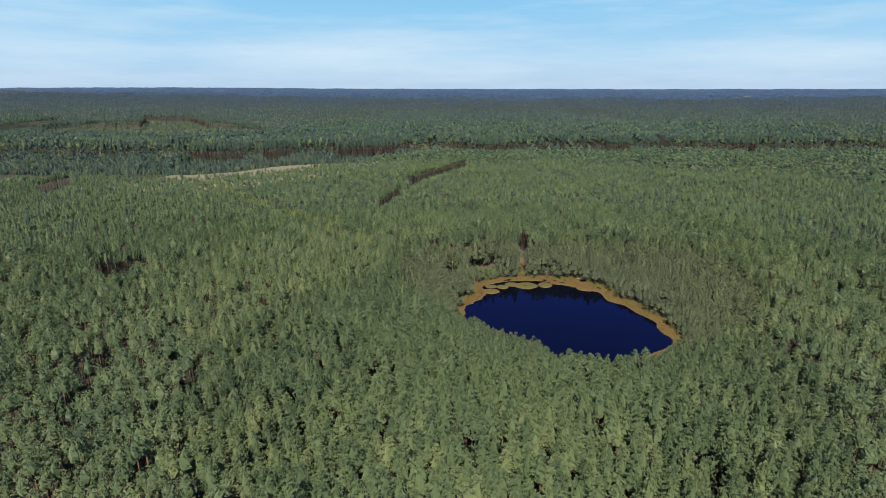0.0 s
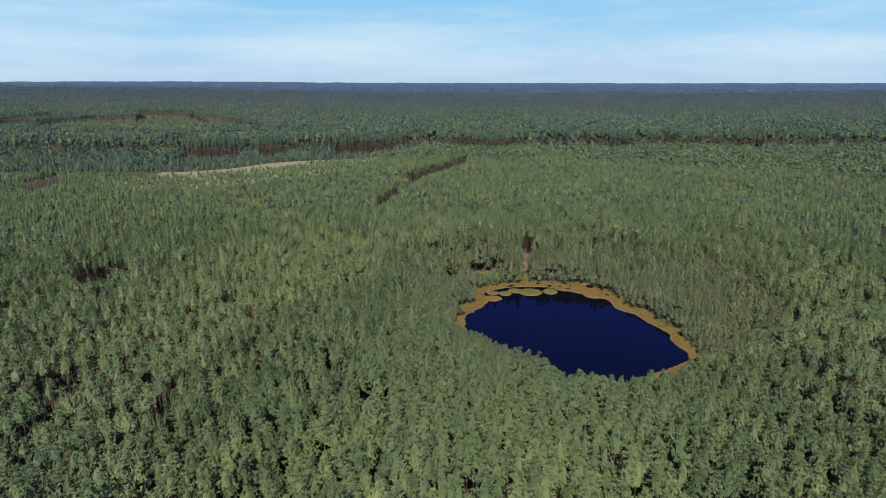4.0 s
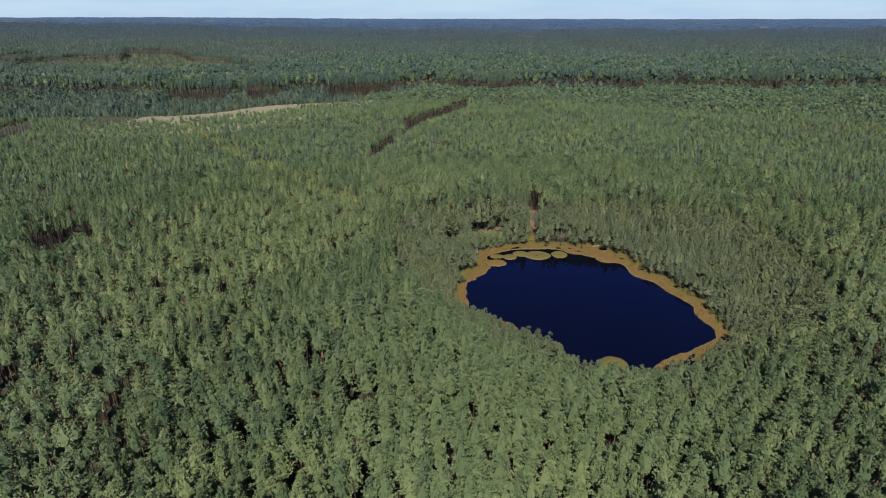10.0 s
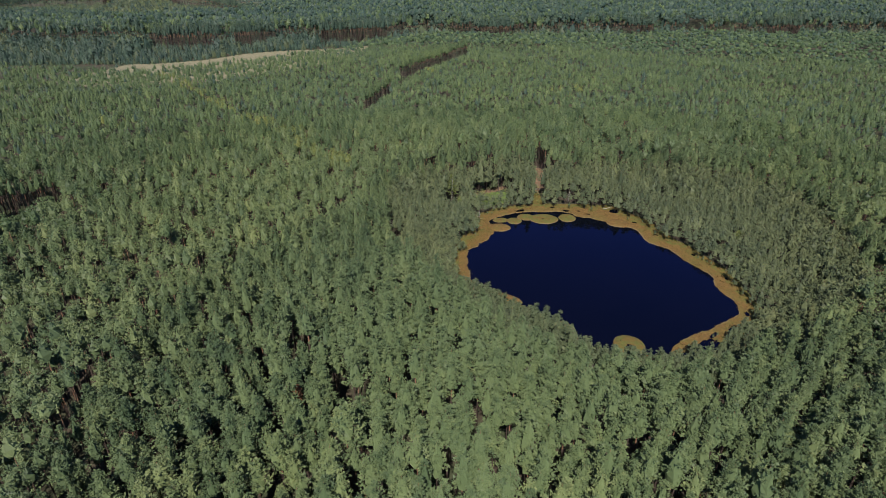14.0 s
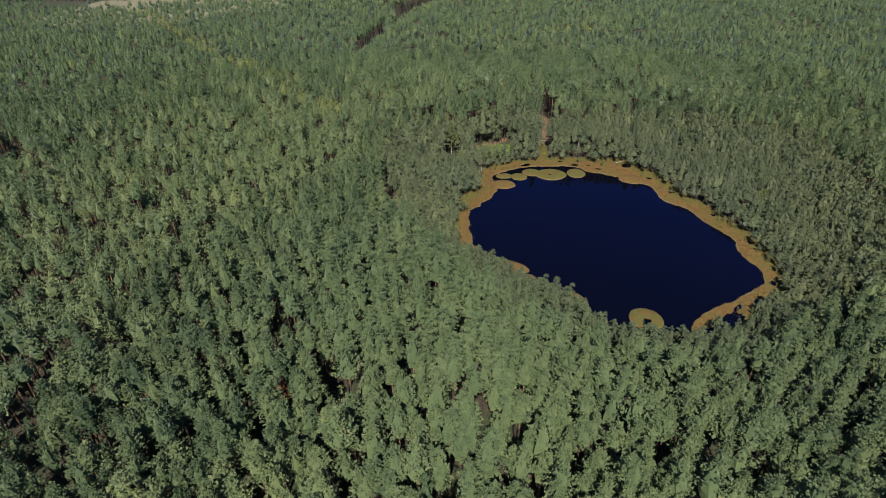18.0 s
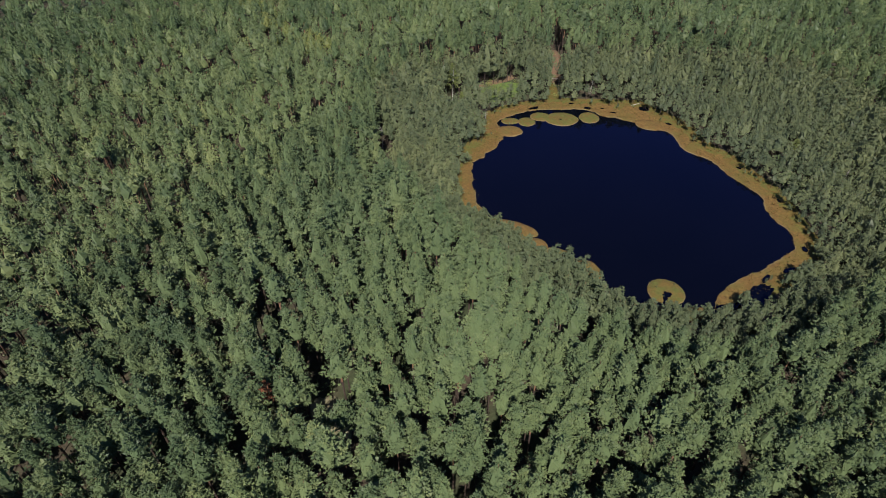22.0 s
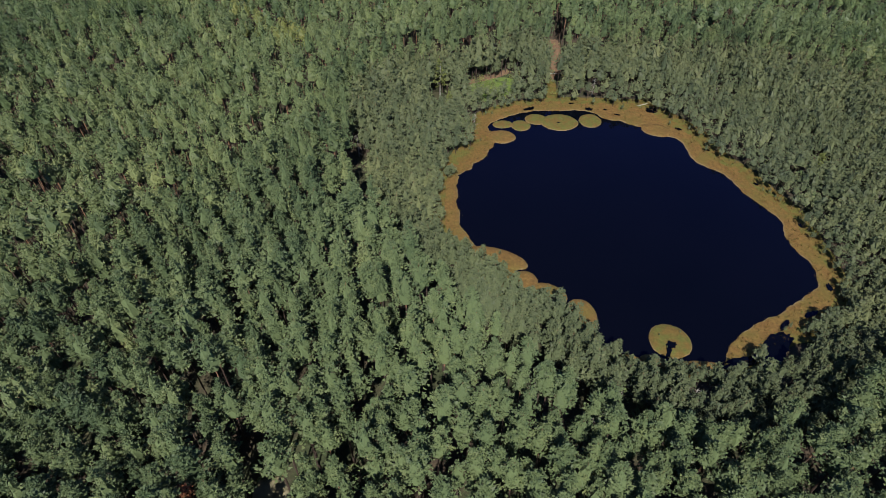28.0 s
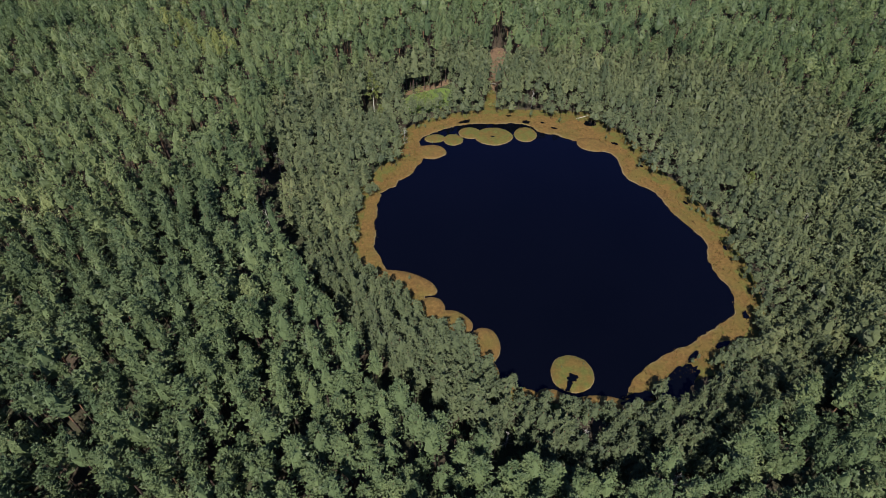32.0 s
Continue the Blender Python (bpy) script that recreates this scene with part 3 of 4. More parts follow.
def open_ground(x, y):
    """Places with no trees: the cut lane, the meadow, glades, the field."""
    g = ellipse(x, y, 16.8, 328, 3.1, 18, 0.0) | ellipse(x, y, -5.5, 306.5, 11, 6.0, 0.75) | ellipse(x, y, 15.9, 306, 2.0, 10)
    g |= ellipse(x, y, -34, 152, 3.2, 7, 0.4) | ellipse(x, y, -125, 146, 6, 10, 0.5) | ellipse(x, y, 245, 930, 14, 70)
    g |= ellipse(x, y, -74, 174, 2.6, 6, 0.3) | ellipse(x, y, -50, 169, 2.2, 5, 0.3) | ellipse(x, y, 61.5, 198.2, 8, 3.4, 0.8)
    for cx, cy, h in DEAD + BIRCHES:
        g |= ellipse(x, y, cx, cy - 0.8, 2.1, 3.0)
    g |= ellipse(x, y, -22.9, 293.0, 3.0, 4.5) | inside(x, y, FELLED)
    for cut in CUTS:
        behind, near = cut_edge(x, y, cut)
        g |= near & (behind < 0) & (behind > -2.5)
    g |= (y > np.interp(x, EDGE_X, EDGE_Y)) & (y < np.interp(x, WALL_X, WALL_Y)) & ((x < -166) | (waves(x, y, 45, 91) > -0.25))
    return g


def heights(x, y, gap):
    """The stand's height: low bog pines by the mat, tall pines behind, younger trees towards the field, old ones past it."""
    tall = 19.5 + 1.6 * waves(x, y, 120, 21) - 3.5 * step(330, 520, y)
    for cut in CUTS:
        behind, near = cut_edge(x, y, cut)
        low_part = np.clip(1 + behind / cut[4], 0, 1) * near * (behind < 0)
        tall = tall - (tall - 3.0) * low_part
    old = y > np.interp(x, WALL_X, WALL_Y) - 5
    young = old & inside(x, y, YOUNGER)
    verge = (y > np.interp(x, EDGE_X, EDGE_Y)) & ~old
    tall = np.where(verge, 7.0 + 3.0 * waves(x, y, 30, 92), tall)
    tall = np.where(young, 12.0, np.where(old, 26.0 + 1.5 * waves(x, y, 300, 4) + 3.0 * (y < np.interp(x, WALL_X, WALL_Y) + 40), tall))
    rim = shore_gap(x, y, TALL)
    bog = rim < 0
    low = 5.5 + 4.0 * step(0, 10, gap) + 2.5 * step(12, 35, gap)
    low = low + 3.3 * step(228, 216, y) * step(26, 16, x) + 1.2 * step(205, 199, y) * step(12, 18, x) * step(50, 44, x)
    low = np.where((x > 30) & (y > 205) | (y > 262), low + (16.0 - low) * step(-20, 0, rim), low)
    low = np.where(ellipse(x, y, -2, 298.5, 11, 6, 0.6), low * 0.75, low)
    tall = tall - 1.2 * step(30, 4, rim) * step(205, 190, y) * step(4, 14, x) * step(72, 60, x)
    return np.where(bog, low, tall), bog, young


gxs, gys = grid(-1300, 1300, 80, 1290, SPACE)
keep = (gxs > -0.95 * gys - 28) & (gxs < 0.68 * (gys + 8) + 26) & (gys > 85 + 0.1 * gxs)
gxs, gys = gxs[keep], gys[keep]
in_bog = shore_gap(gxs, gys, TALL) < np.where(gys > 250, -1.2, 0.0)
bx, by = grid(-60, 130, 160, 330, 2.65)
keep = inside(bx, by, TALL)
rim = shore_gap(bx, by, TALL)
keep &= ~((rim > np.where(by < 255, -4.6, 0.5)) & (bx < 26) & (by < 292))
gxs, gys = np.r_[gxs[~in_bog], bx[keep]], np.r_[gys[~in_bog], by[keep]]
far = np.hypot(gxs - 5, gys - 165)
thin = (far > 520) & (rng.uniform(size=far.shape) > 0.64)
gxs, gys, far = gxs[~thin], gys[~thin], far[~thin]
gap = shore_gap(gxs, gys, outer_xy)
keep = (gap > -1.2 + 1.2 * waves(gxs, gys, 14, 77) + 0.8 * ((gys < 203) & (gxs > 26))) & ~open_ground(gxs, gys)
gxs, gys, far, gap = gxs[keep], gys[keep], far[keep], gap[keep]
hts, bog, young = heights(gxs, gys, gap)
hts = hts * rng.normal(1.0, 0.095, hts.shape).clip(0.7, 1.25)
gzs = ground_z(gxs, gys, gap) - 0.15
wid = rng.normal(1.0, 0.13, hts.shape).clip(0.7, 1.4) * np.where(far < 96, 1.12, np.where(far < 252, 1.04, 1.0)) * np.where(bog & (far > 70), 1.12, 1.0)
# Birches stand in drifts, and in the strip that runs away to the field.
strip = (np.abs(gxs + gys - 229) < 7) & (gxs > -278) & (gxs < -66)
birch = ((waves(gxs, gys, 90, 31) > 0.9) & (rng.uniform(size=hts.shape) < 0.2)) | (strip & (rng.uniform(size=hts.shape) < 0.55)) | (young & (rng.uniform(size=hts.shape) < 0.08))
birch &= (far > 116) & (gys < 560)
hts = np.where(strip, hts * 0.92, hts)
slot = np.where(birch, 3, np.where(bog & (far < 400), 4, 0))
MATS = [PINE, BARK_LOW, BARK_TOP, BIRCH, BOGPINE, HAZEPINE, SHADEPINE]


def stand(name, kinds, s, label, seed, spread=0.17):
    hk = kinds[0].height
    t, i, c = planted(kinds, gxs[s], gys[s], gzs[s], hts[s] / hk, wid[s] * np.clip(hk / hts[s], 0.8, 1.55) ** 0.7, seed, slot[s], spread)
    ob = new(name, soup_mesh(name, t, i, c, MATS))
    return tagged(ob, label, "forest", kind="stuff")


# Single trees: those nearest to the camera's turning place over the south bank.
single = np.zeros(hts.shape, bool)
order = np.argsort(np.hypot(gxs - 8, (gys - 168) * 1.25) + np.where(birch, 500, 0))
single[[n for n in order if not bog[n]][:290]] = True
single[[n for n in order if bog[n]][:290]] = True
rim_gap = shore_gap(gxs, gys, TALL)
near_s = ((far < 96) | (rim_gap > -4) & (rim_gap < 9) & (gys > 225)) & ~single
stand("near_pine_stand", KINDS_A, near_s & ~bog, "dense stand of tall green pines", 101)
stand("near_bog_pines", BOG_A, near_s & bog, "low grey-green bog pines round the mat", 102)
mid_s = (far >= 96) & (far < 252) & ~single & ~near_s
# With distance, needles with self-shadow in their colour replace the plain ones.
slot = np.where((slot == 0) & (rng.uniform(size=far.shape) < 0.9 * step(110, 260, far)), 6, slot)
stand("bog_pine_stand", BOG_B, mid_s & bog, "grey-green bog pines behind the mat", 106)
stand("pine_stand", KINDS_B, mid_s & ~bog, "closed canopy of green pines", 103, 0.15)
wall_d = gys - np.interp(gxs, WALL_X, WALL_Y)
# Past 252 m, needles with painted haze or self-shadow replace plain pine.
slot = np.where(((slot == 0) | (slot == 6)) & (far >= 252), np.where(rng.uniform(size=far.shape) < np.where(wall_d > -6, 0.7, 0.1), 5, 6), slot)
wall_s = (far >= 530) & (wall_d > -6) & (wall_d < 16)
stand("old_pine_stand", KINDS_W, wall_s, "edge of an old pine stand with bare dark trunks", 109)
far_s = (far >= 252) & (far < 530)
by_lane = np.zeros(far.shape, bool)
for cut in CUTS:
    behind, near = cut_edge(gxs, gys, cut)
    by_lane |= near & (behind > 0) & (behind < 12)
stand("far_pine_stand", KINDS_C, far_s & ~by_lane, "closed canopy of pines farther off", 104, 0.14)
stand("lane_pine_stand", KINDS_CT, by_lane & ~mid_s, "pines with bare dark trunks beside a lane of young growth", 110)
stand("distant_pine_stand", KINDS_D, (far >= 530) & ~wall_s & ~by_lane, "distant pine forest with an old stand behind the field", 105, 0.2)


# Rows of bare-trunked pines along the cut edges.
ex, ey = [], []
for x0, y0, x1, y1, depth in CUTS:
    for k in range(2):
        n = int(math.hypot(x1 - x0, y1 - y0) / 2.4) + 1
        u = (np.arange(n) + rng.uniform(0, 1, n)) / n
        ex.append(x0 + (x1 - x0) * u + rng.uniform(-1, 1, n))
        ey.append(y0 + (y1 - y0) * u + 0.6 + 3.2 * k + rng.uniform(-0.8, 1.4, n))
lane_x = np.array([12.6, 13.4, 14.6, 16.0, 17.6, 19.4, 20.8, 21.6, 13.0, 20.4, 15.2, 18.6, -9.0, -3.4, 1.9])
lane_y = np.array([338.0, 344.0, 341.0, 347.0, 349.0, 343.0, 347.0, 338.0, 350.0, 352.0, 354.0, 356.0, 317.0, 320.5, 321.0])
ex.append(lane_x)
ey.append(lane_y)
ex, ey = np.concatenate(ex), np.concatenate(ey)
et = rng.normal(0.86, 0.06, ex.shape)
for x0, x1 in BARE:
    n = int((x1 - x0) * 1.3)
    bx_ = rng.uniform(x0, x1, n)
    ex, ey, et = np.r_[ex, bx_], np.r_[ey, np.interp(bx_, WALL_X, WALL_Y) - rng.uniform(1, 9, n)], np.r_[et, rng.normal(1.38, 0.08, n)]
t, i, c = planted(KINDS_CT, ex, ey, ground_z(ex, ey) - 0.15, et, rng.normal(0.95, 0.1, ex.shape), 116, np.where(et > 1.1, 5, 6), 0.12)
tagged(new("edge_pines", soup_mesh("edge_pines", t, i, c, MATS)), "row of pines with bare reddish trunks along a cut edge", "forest", kind="stuff")

# Bushes and broadleaf trees at the foot of the old stand.
KINDS_S = [Kind(130 + s, 8.0, 7.6, 2.9 + 0.3 * (s % 2), 8, 1, 3, 1.6, SHADEPINE, 0, tiers=2, points=6) for s in range(6)]
sx, sy = grid(-1100, 900, 580, 960, 4.6)
wall_y = np.interp(sx, WALL_X, WALL_Y)
front = np.where(sx < -166, np.interp(sx, FIELD_X, FIELD_Y) + 3, wall_y - 34)
keep = (sx > -0.95 * sy - 28) & (sy > front) & (sy < wall_y + 2) & (rng.uniform(size=sx.shape) < np.where(sx < -240, 0.8, 0.65))
keep &= ~((sx > -372) & (sx < -345) & (waves(sx, sy, 60, 95) > 0.2)) & ((sx < -215) | (waves(sx, sy, 55, 96) > -0.6))
sx, sy, wall_y, front = sx[keep], sy[keep], wall_y[keep], front[keep]
back = np.clip((sy - front) / np.maximum(wall_y - front, 1), 0, 1)
bare_edge = np.any([(sx > a) & (sx < b_) for a, b_ in BARE], 0)
sh = (0.7 + np.where(bare_edge, 0.25, 1.3) * back) * rng.normal(1.0, 0.25, sx.shape).clip(0.5, 1.6)
pale = np.where(rng.uniform(size=sx.shape) < np.where(sx < -200, 0.15, 0.35), 4, 5)
t, i, c = planted(KINDS_S, sx, sy, ground_z(sx, sy) - 0.2, sh, rng.normal(1.0, 0.12, sx.shape), 117, pale, 0.16)
tagged(new("edge_bushes", soup_mesh("edge_bushes", t, i, c, MATS)), "dark green bushes and round broadleaf trees before the old stand", "bushes", kind="stuff")

# Young growth on the felled area.
vx, vy = grid(-980, -480, 1040, 1530, 7.5)
keep = inside(vx, vy, FELLED) & ((waves(vx, vy, 120, 97) > -0.45) | (vx > -740)) & ~ellipse(vx, vy, -880, 1395, 45, 60)
vx, vy = vx[keep], vy[keep]
t, i, c = planted(KINDS_S, vx, vy, ground_z(vx, vy) - 0.3, rng.normal(0.8, 0.22, vx.shape).clip(0.3, 1.5), rng.normal(1.5, 0.2, vx.shape), 118, np.where(rng.uniform(size=vx.shape) < 0.10, 3, np.where(rng.uniform(size=vx.shape) < 0.6, 4, 5)), 0.18)
tagged(new("young_growth", soup_mesh("young_growth", t, i, c, MATS)), "pale green young growth on a felled area", "bushes", kind="stuff")


def tree_thing(name, kind, leaf, label, category, group):
    """One tree with its trunk and crown, at the origin."""
    root = new(name)
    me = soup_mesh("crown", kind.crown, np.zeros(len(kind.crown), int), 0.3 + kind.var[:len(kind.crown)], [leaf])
    part("crown", me, root)
    me = soup_mesh("trunk", kind.trunk, np.array(kind.trunk_i) - 1, np.zeros(len(kind.trunk)), [BARK_LOW, BARK_TOP])
    part("trunk", me, root)
    return tagged(root, label, category, group)


proto = [tree_thing("pine_tree", k, PINE, "tall green pine with an orange upper trunk", "pine tree", "pines by the lake") for k in KINDS_A]
proto_bog = [tree_thing("bog_pine", k, BOGPINE, "low grey-green pine on the boggy bank", "pine tree", "bog pines by the lake") for k in BOG_A]
used = {}
for n in np.flatnonzero(single):
    pool, hk = (proto_bog, 10.0) if bog[n] else (proto, 20.0)
    p = pool[n % len(pool)]
    s = hts[n] / hk
    w = s * wid[n] * float(np.clip(hk / hts[n], 0.8, 1.55)) ** 0.7
    m = Matrix.Translation((gxs[n], gys[n], gzs[n])) @ Matrix.Rotation(n * 2.4, 4, "Z") @ Matrix.Diagonal((w, w, s, 1))
    if p.name not in used:
        used[p.name] = p
        p.matrix_basis = m
    else:
        q = p.copy()
        scene.collection.objects.link(q)
        q.matrix_basis = m
        for ch in p.children:
            k = ch.copy()
            scene.collection.objects.link(k)
            k.parent = q

# Low undergrowth in the gaps of the near stand.
KINDS_U = [Kind(120 + s, 4.0, 2.6, 1.2, 6, 1, 6, 0.85, SHADEPINE, 3, 0.04, bare=3) for s in range(6)]
ux, uy = grid(-120, 130, 85, 300, 4.2)
u_gap = shore_gap(ux, uy, outer_xy)
keep = (u_gap > 2.5) & (np.hypot(ux - 5, uy - 165) < 125) & ~open_ground(ux, uy) & (rng.uniform(size=ux.shape) < 0.5)
ux, uy = ux[keep], uy[keep]
t, i, c = planted(KINDS_U, ux, uy, ground_z(ux, uy, u_gap[keep]) - 0.1, rng.uniform(0.6, 1.5, ux.shape), np.ones(ux.shape), 114, np.full(ux.shape, 6))
tagged(new("undergrowth", soup_mesh("undergrowth", t, i, c, MATS)), "dark green undergrowth and thin young pines under the stand", "undergrowth", kind="stuff")

# Small bushes and brush on the meadow, the sandy slope and the foot of the lane.
mr = np.random.RandomState(31)
mx_, my_ = mr.normal(-5.5, 7.5, 150), mr.normal(308.5, 5.5, 150)
mx_, my_ = np.r_[mx_, mr.normal(16.5, 2.4, 45)], np.r_[my_, mr.uniform(301, 342, 45)]
t, i, c = planted(KINDS_U, mx_, my_, ground_z(mx_, my_) - 0.05, mr.uniform(0.12, 0.5, mx_.shape), mr.uniform(1.0, 1.8, mx_.shape), 119, np.where(mr.uniform(size=mx_.shape) < 0.5, 3, 4))
bx_, by_ = np.r_[mr.uniform(-15, 3, 16), mr.uniform(-13, 5, 12)], np.r_[mr.uniform(314, 319, 16), mr.uniform(318, 324, 12)]
t2, i2, c2 = planted(BOG_A, bx_, by_, ground_z(bx_, by_) - 0.1, mr.uniform(0.35, 0.95, bx_.shape), mr.uniform(0.9, 1.2, bx_.shape), 120, np.full(bx_.shape, 4))
t, i, c = np.concatenate([t, t2]), np.r_[i, i2], np.r_[c, c2]
tagged(new("meadow_brush", soup_mesh("meadow_brush", t, i, c, MATS)), "low green bushes and brush on the clearing", "bushes", kind="stuff")

# ---- far forest, side and rear forest ----
KINDS_E = [Kind(70 + s, 20.0, 3.8, 3.9, 0, 0, 0, 1.0, PINE, 0, tiers=1, points=5) for s in range(6)]


def plain_stand(name, x, y, z, h, leaf, label, seed):
    one = np.ones(x.shape)
    # The bluer, haze-coloured needles take over with distance.
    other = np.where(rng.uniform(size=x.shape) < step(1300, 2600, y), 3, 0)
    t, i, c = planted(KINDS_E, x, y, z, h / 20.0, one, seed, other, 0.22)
    return tagged(new(name, soup_mesh(name, t, i, c, [leaf, BARK_LOW, BARK_TOP, HAZEREMOTE])), label, "forest", kind="stuff")


fx, fy = grid(-3000, 2300, 1200, 3150, 10.2)
r = np.hypot(fx, fy)
keep = (fx > -0.95 * fy - 40) & (fx < 0.72 * fy + 40) & (fy > 1270) & (rng.uniform(size=fx.shape) > step(2500, 3150, fy)) & ~(waves(fx, fy, 420, 55) > 1.12) & ~inside(fx, fy, FELLED)
fx, fy = fx[keep], fy[keep]
fh = 21 + 3 * waves(fx, fy, 350, 56) + rng.normal(0, 1.6, fx.shape)
wx, wy = [], []
for p0, p1 in zip(FELLED[3:], np.r_[FELLED[4:], FELLED[:1]]):
    n = int(np.hypot(*(p1 - p0)) / 1.2)
    u = rng.uniform(0, 1, n)
    wx.append(p0[0] + (p1[0] - p0[0]) * u + rng.uniform(-3, 3, n))
    wy.append(p0[1] + (p1[1] - p0[1]) * u + rng.uniform(0, 14, n))
wx, wy = np.concatenate(wx), np.concatenate(wy)
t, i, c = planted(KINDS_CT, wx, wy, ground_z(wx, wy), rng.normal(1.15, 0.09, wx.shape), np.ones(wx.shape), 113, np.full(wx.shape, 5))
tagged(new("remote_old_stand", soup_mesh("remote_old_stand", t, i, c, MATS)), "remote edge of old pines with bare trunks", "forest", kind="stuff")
plain_stand("remote_forest", fx, fy, ground_z(fx, fy) - 1.0, fh, HAZEPINE, "remote pine forest with gaps and ridges", 107)
fx, fy = grid(-700, 700, -420, 1000, 8.5)
rear = (np.abs(fx) < 125) & (fy > -75) & (fy < 90)
keep = ~rear & ((fx < -0.95 * fy - 29) | (fx > 0.68 * (fy + 8) + 27) | (fy < 84 + 0.1 * fx)) & (np.hypot(fx, fy - 200) < 700)
fx, fy = fx[keep], fy[keep]
plain_stand("side_forest", fx, fy, ground_z(fx, fy) - 0.5, 19 + rng.normal(0, 1.6, fx.shape), HAZEPINE, "pine forest behind and beside the flight line", 108)

# The stand under the start of the flight.
px_, py_ = grid(-125, 125, -75, 100, SPACE)
keep = (px_ < -0.95 * py_ - 28) | (px_ > 0.68 * (py_ + 8) + 26) | (py_ < 85 + 0.1 * px_)
px_, py_ = px_[keep], py_[keep]
t, i, c = planted(KINDS_C, px_, py_, ground_z(px_, py_) - 0.15, rng.normal(0.97, 0.07, px_.shape), rng.normal(1.2, 0.12, px_.shape), 115)
tagged(new("rear_pine_stand", soup_mesh("rear_pine_stand", t, i, c, MATS)), "dense stand of green pines under the start of the flight", "forest", kind="stuff")

# A sheet of treetops from there to the horizon, its colour painted blue for haze.
ang = np.radians(np.linspace(-62, 62, 520))
rad = 2500 * (4590 / 2500) ** np.linspace(0, 1, 95)
rr, aa = np.meshgrid(rad, ang, indexing="ij")
fx, fy = 33 + rr.ravel() * np.sin(aa.ravel()), 242 + rr.ravel() * np.cos(aa.ravel())
fz = ground_z(fx, fy) + 13 + (2.5 * waves(fx, fy, 300, 58) + rng.normal(0, 2.6, fx.shape)) * (1 - 0.75 * step(3200, 4500, np.hypot(fx, fy)))
nc = len(ang)
fz[:nc] = ground_z(fx[:nc], fy[:nc]) - 0.5
faces = [(i * nc + j, i * nc + j + 1, (i + 1) * nc + j + 1, (i + 1) * nc + j) for i in range(len(rad) - 1) for j in range(nc - 1)]
ob = new("horizon_forest", link_mesh("horizon_forest", np.stack([fx, fy, fz], 1).tolist(), faces, [HAZELAND]))
tagged(ob, "hazy blue-green forest stretching to the horizon", "forest", kind="stuff")

# ---- sky backdrop: pale blue above the horizon with thin cirrus ----
SKY, nt, b = mat("sky_backdrop")
pos = nt.nodes.new("ShaderNodeNewGeometry").outputs["Position"]
xyz = nt.nodes.new("ShaderNodeSeparateXYZ")
nt.links.new(pos, xyz.inputs[0])
up = nt.nodes.new("ShaderNodeMapRange")
up.inputs["From Min"].default_value, up.inputs["From Max"].default_value = 70, 1100
nt.links.new(xyz.outputs["Z"], up.inputs["Value"])
blue = ramp(nt, up.outputs[0], ((0.0, (0.34, 0.445, 0.575)), (0.25, (0.30, 0.475, 0.63)), (0.62, (0.195, 0.42, 0.62)), (1.0, (0.14, 0.33, 0.57))))
mp = nt.nodes.new("ShaderNodeMapping")
mp.inputs["Scale"].default_value, mp.inputs["Rotation"].default_value = (0.00036, 0.00036, 0.0030), (0, radians(4), 0)
nt.links.new(pos, mp.inputs["Vector"])
wisp = noise_of(nt, 1.0, 7.0, 0.58, mp.outputs[0])
veil = ramp(nt, wisp, ((0.46, (0, 0, 0)), (0.80, (0.8, 0.8, 0.8))))
col = mixed(nt, veil, blue, (0.52, 0.61, 0.67))
em = nt.nodes.new("ShaderNodeEmission")
nt.links.new(col, em.inputs["Color"])
clear = nt.nodes.new("ShaderNodeBsdfTransparent")
mx = nt.nodes.new("ShaderNodeMixShader")
nt.links.new(ramp(nt, up.outputs[0], ((0.8, (0, 0, 0)), (1.0, (1, 1, 1)))), mx.inputs[0])
nt.links.new(em.outputs[0], mx.inputs[1])
nt.links.new(clear.outputs[0], mx.inputs[2])
nt.links.new(mx.outputs[0], nt.nodes["Material Output"].inputs["Surface"])
verts, faces, n = [], [], 120
for z in (-60, 1150):
    verts += [(33 + 4680 * math.cos(6.2832 * k / n), 242 + 4680 * math.sin(6.2832 * k / n), z) for k in range(n)]
faces = [(k, (k + 1) % n, n + (k + 1) % n, n + k) for k in range(n)]
ob = new("backdrop", link_mesh("backdrop", verts, faces, [SKY], None, True))
tagged(ob, "pale blue sky with thin streaks of cirrus over the horizon", "sky", kind="structure")

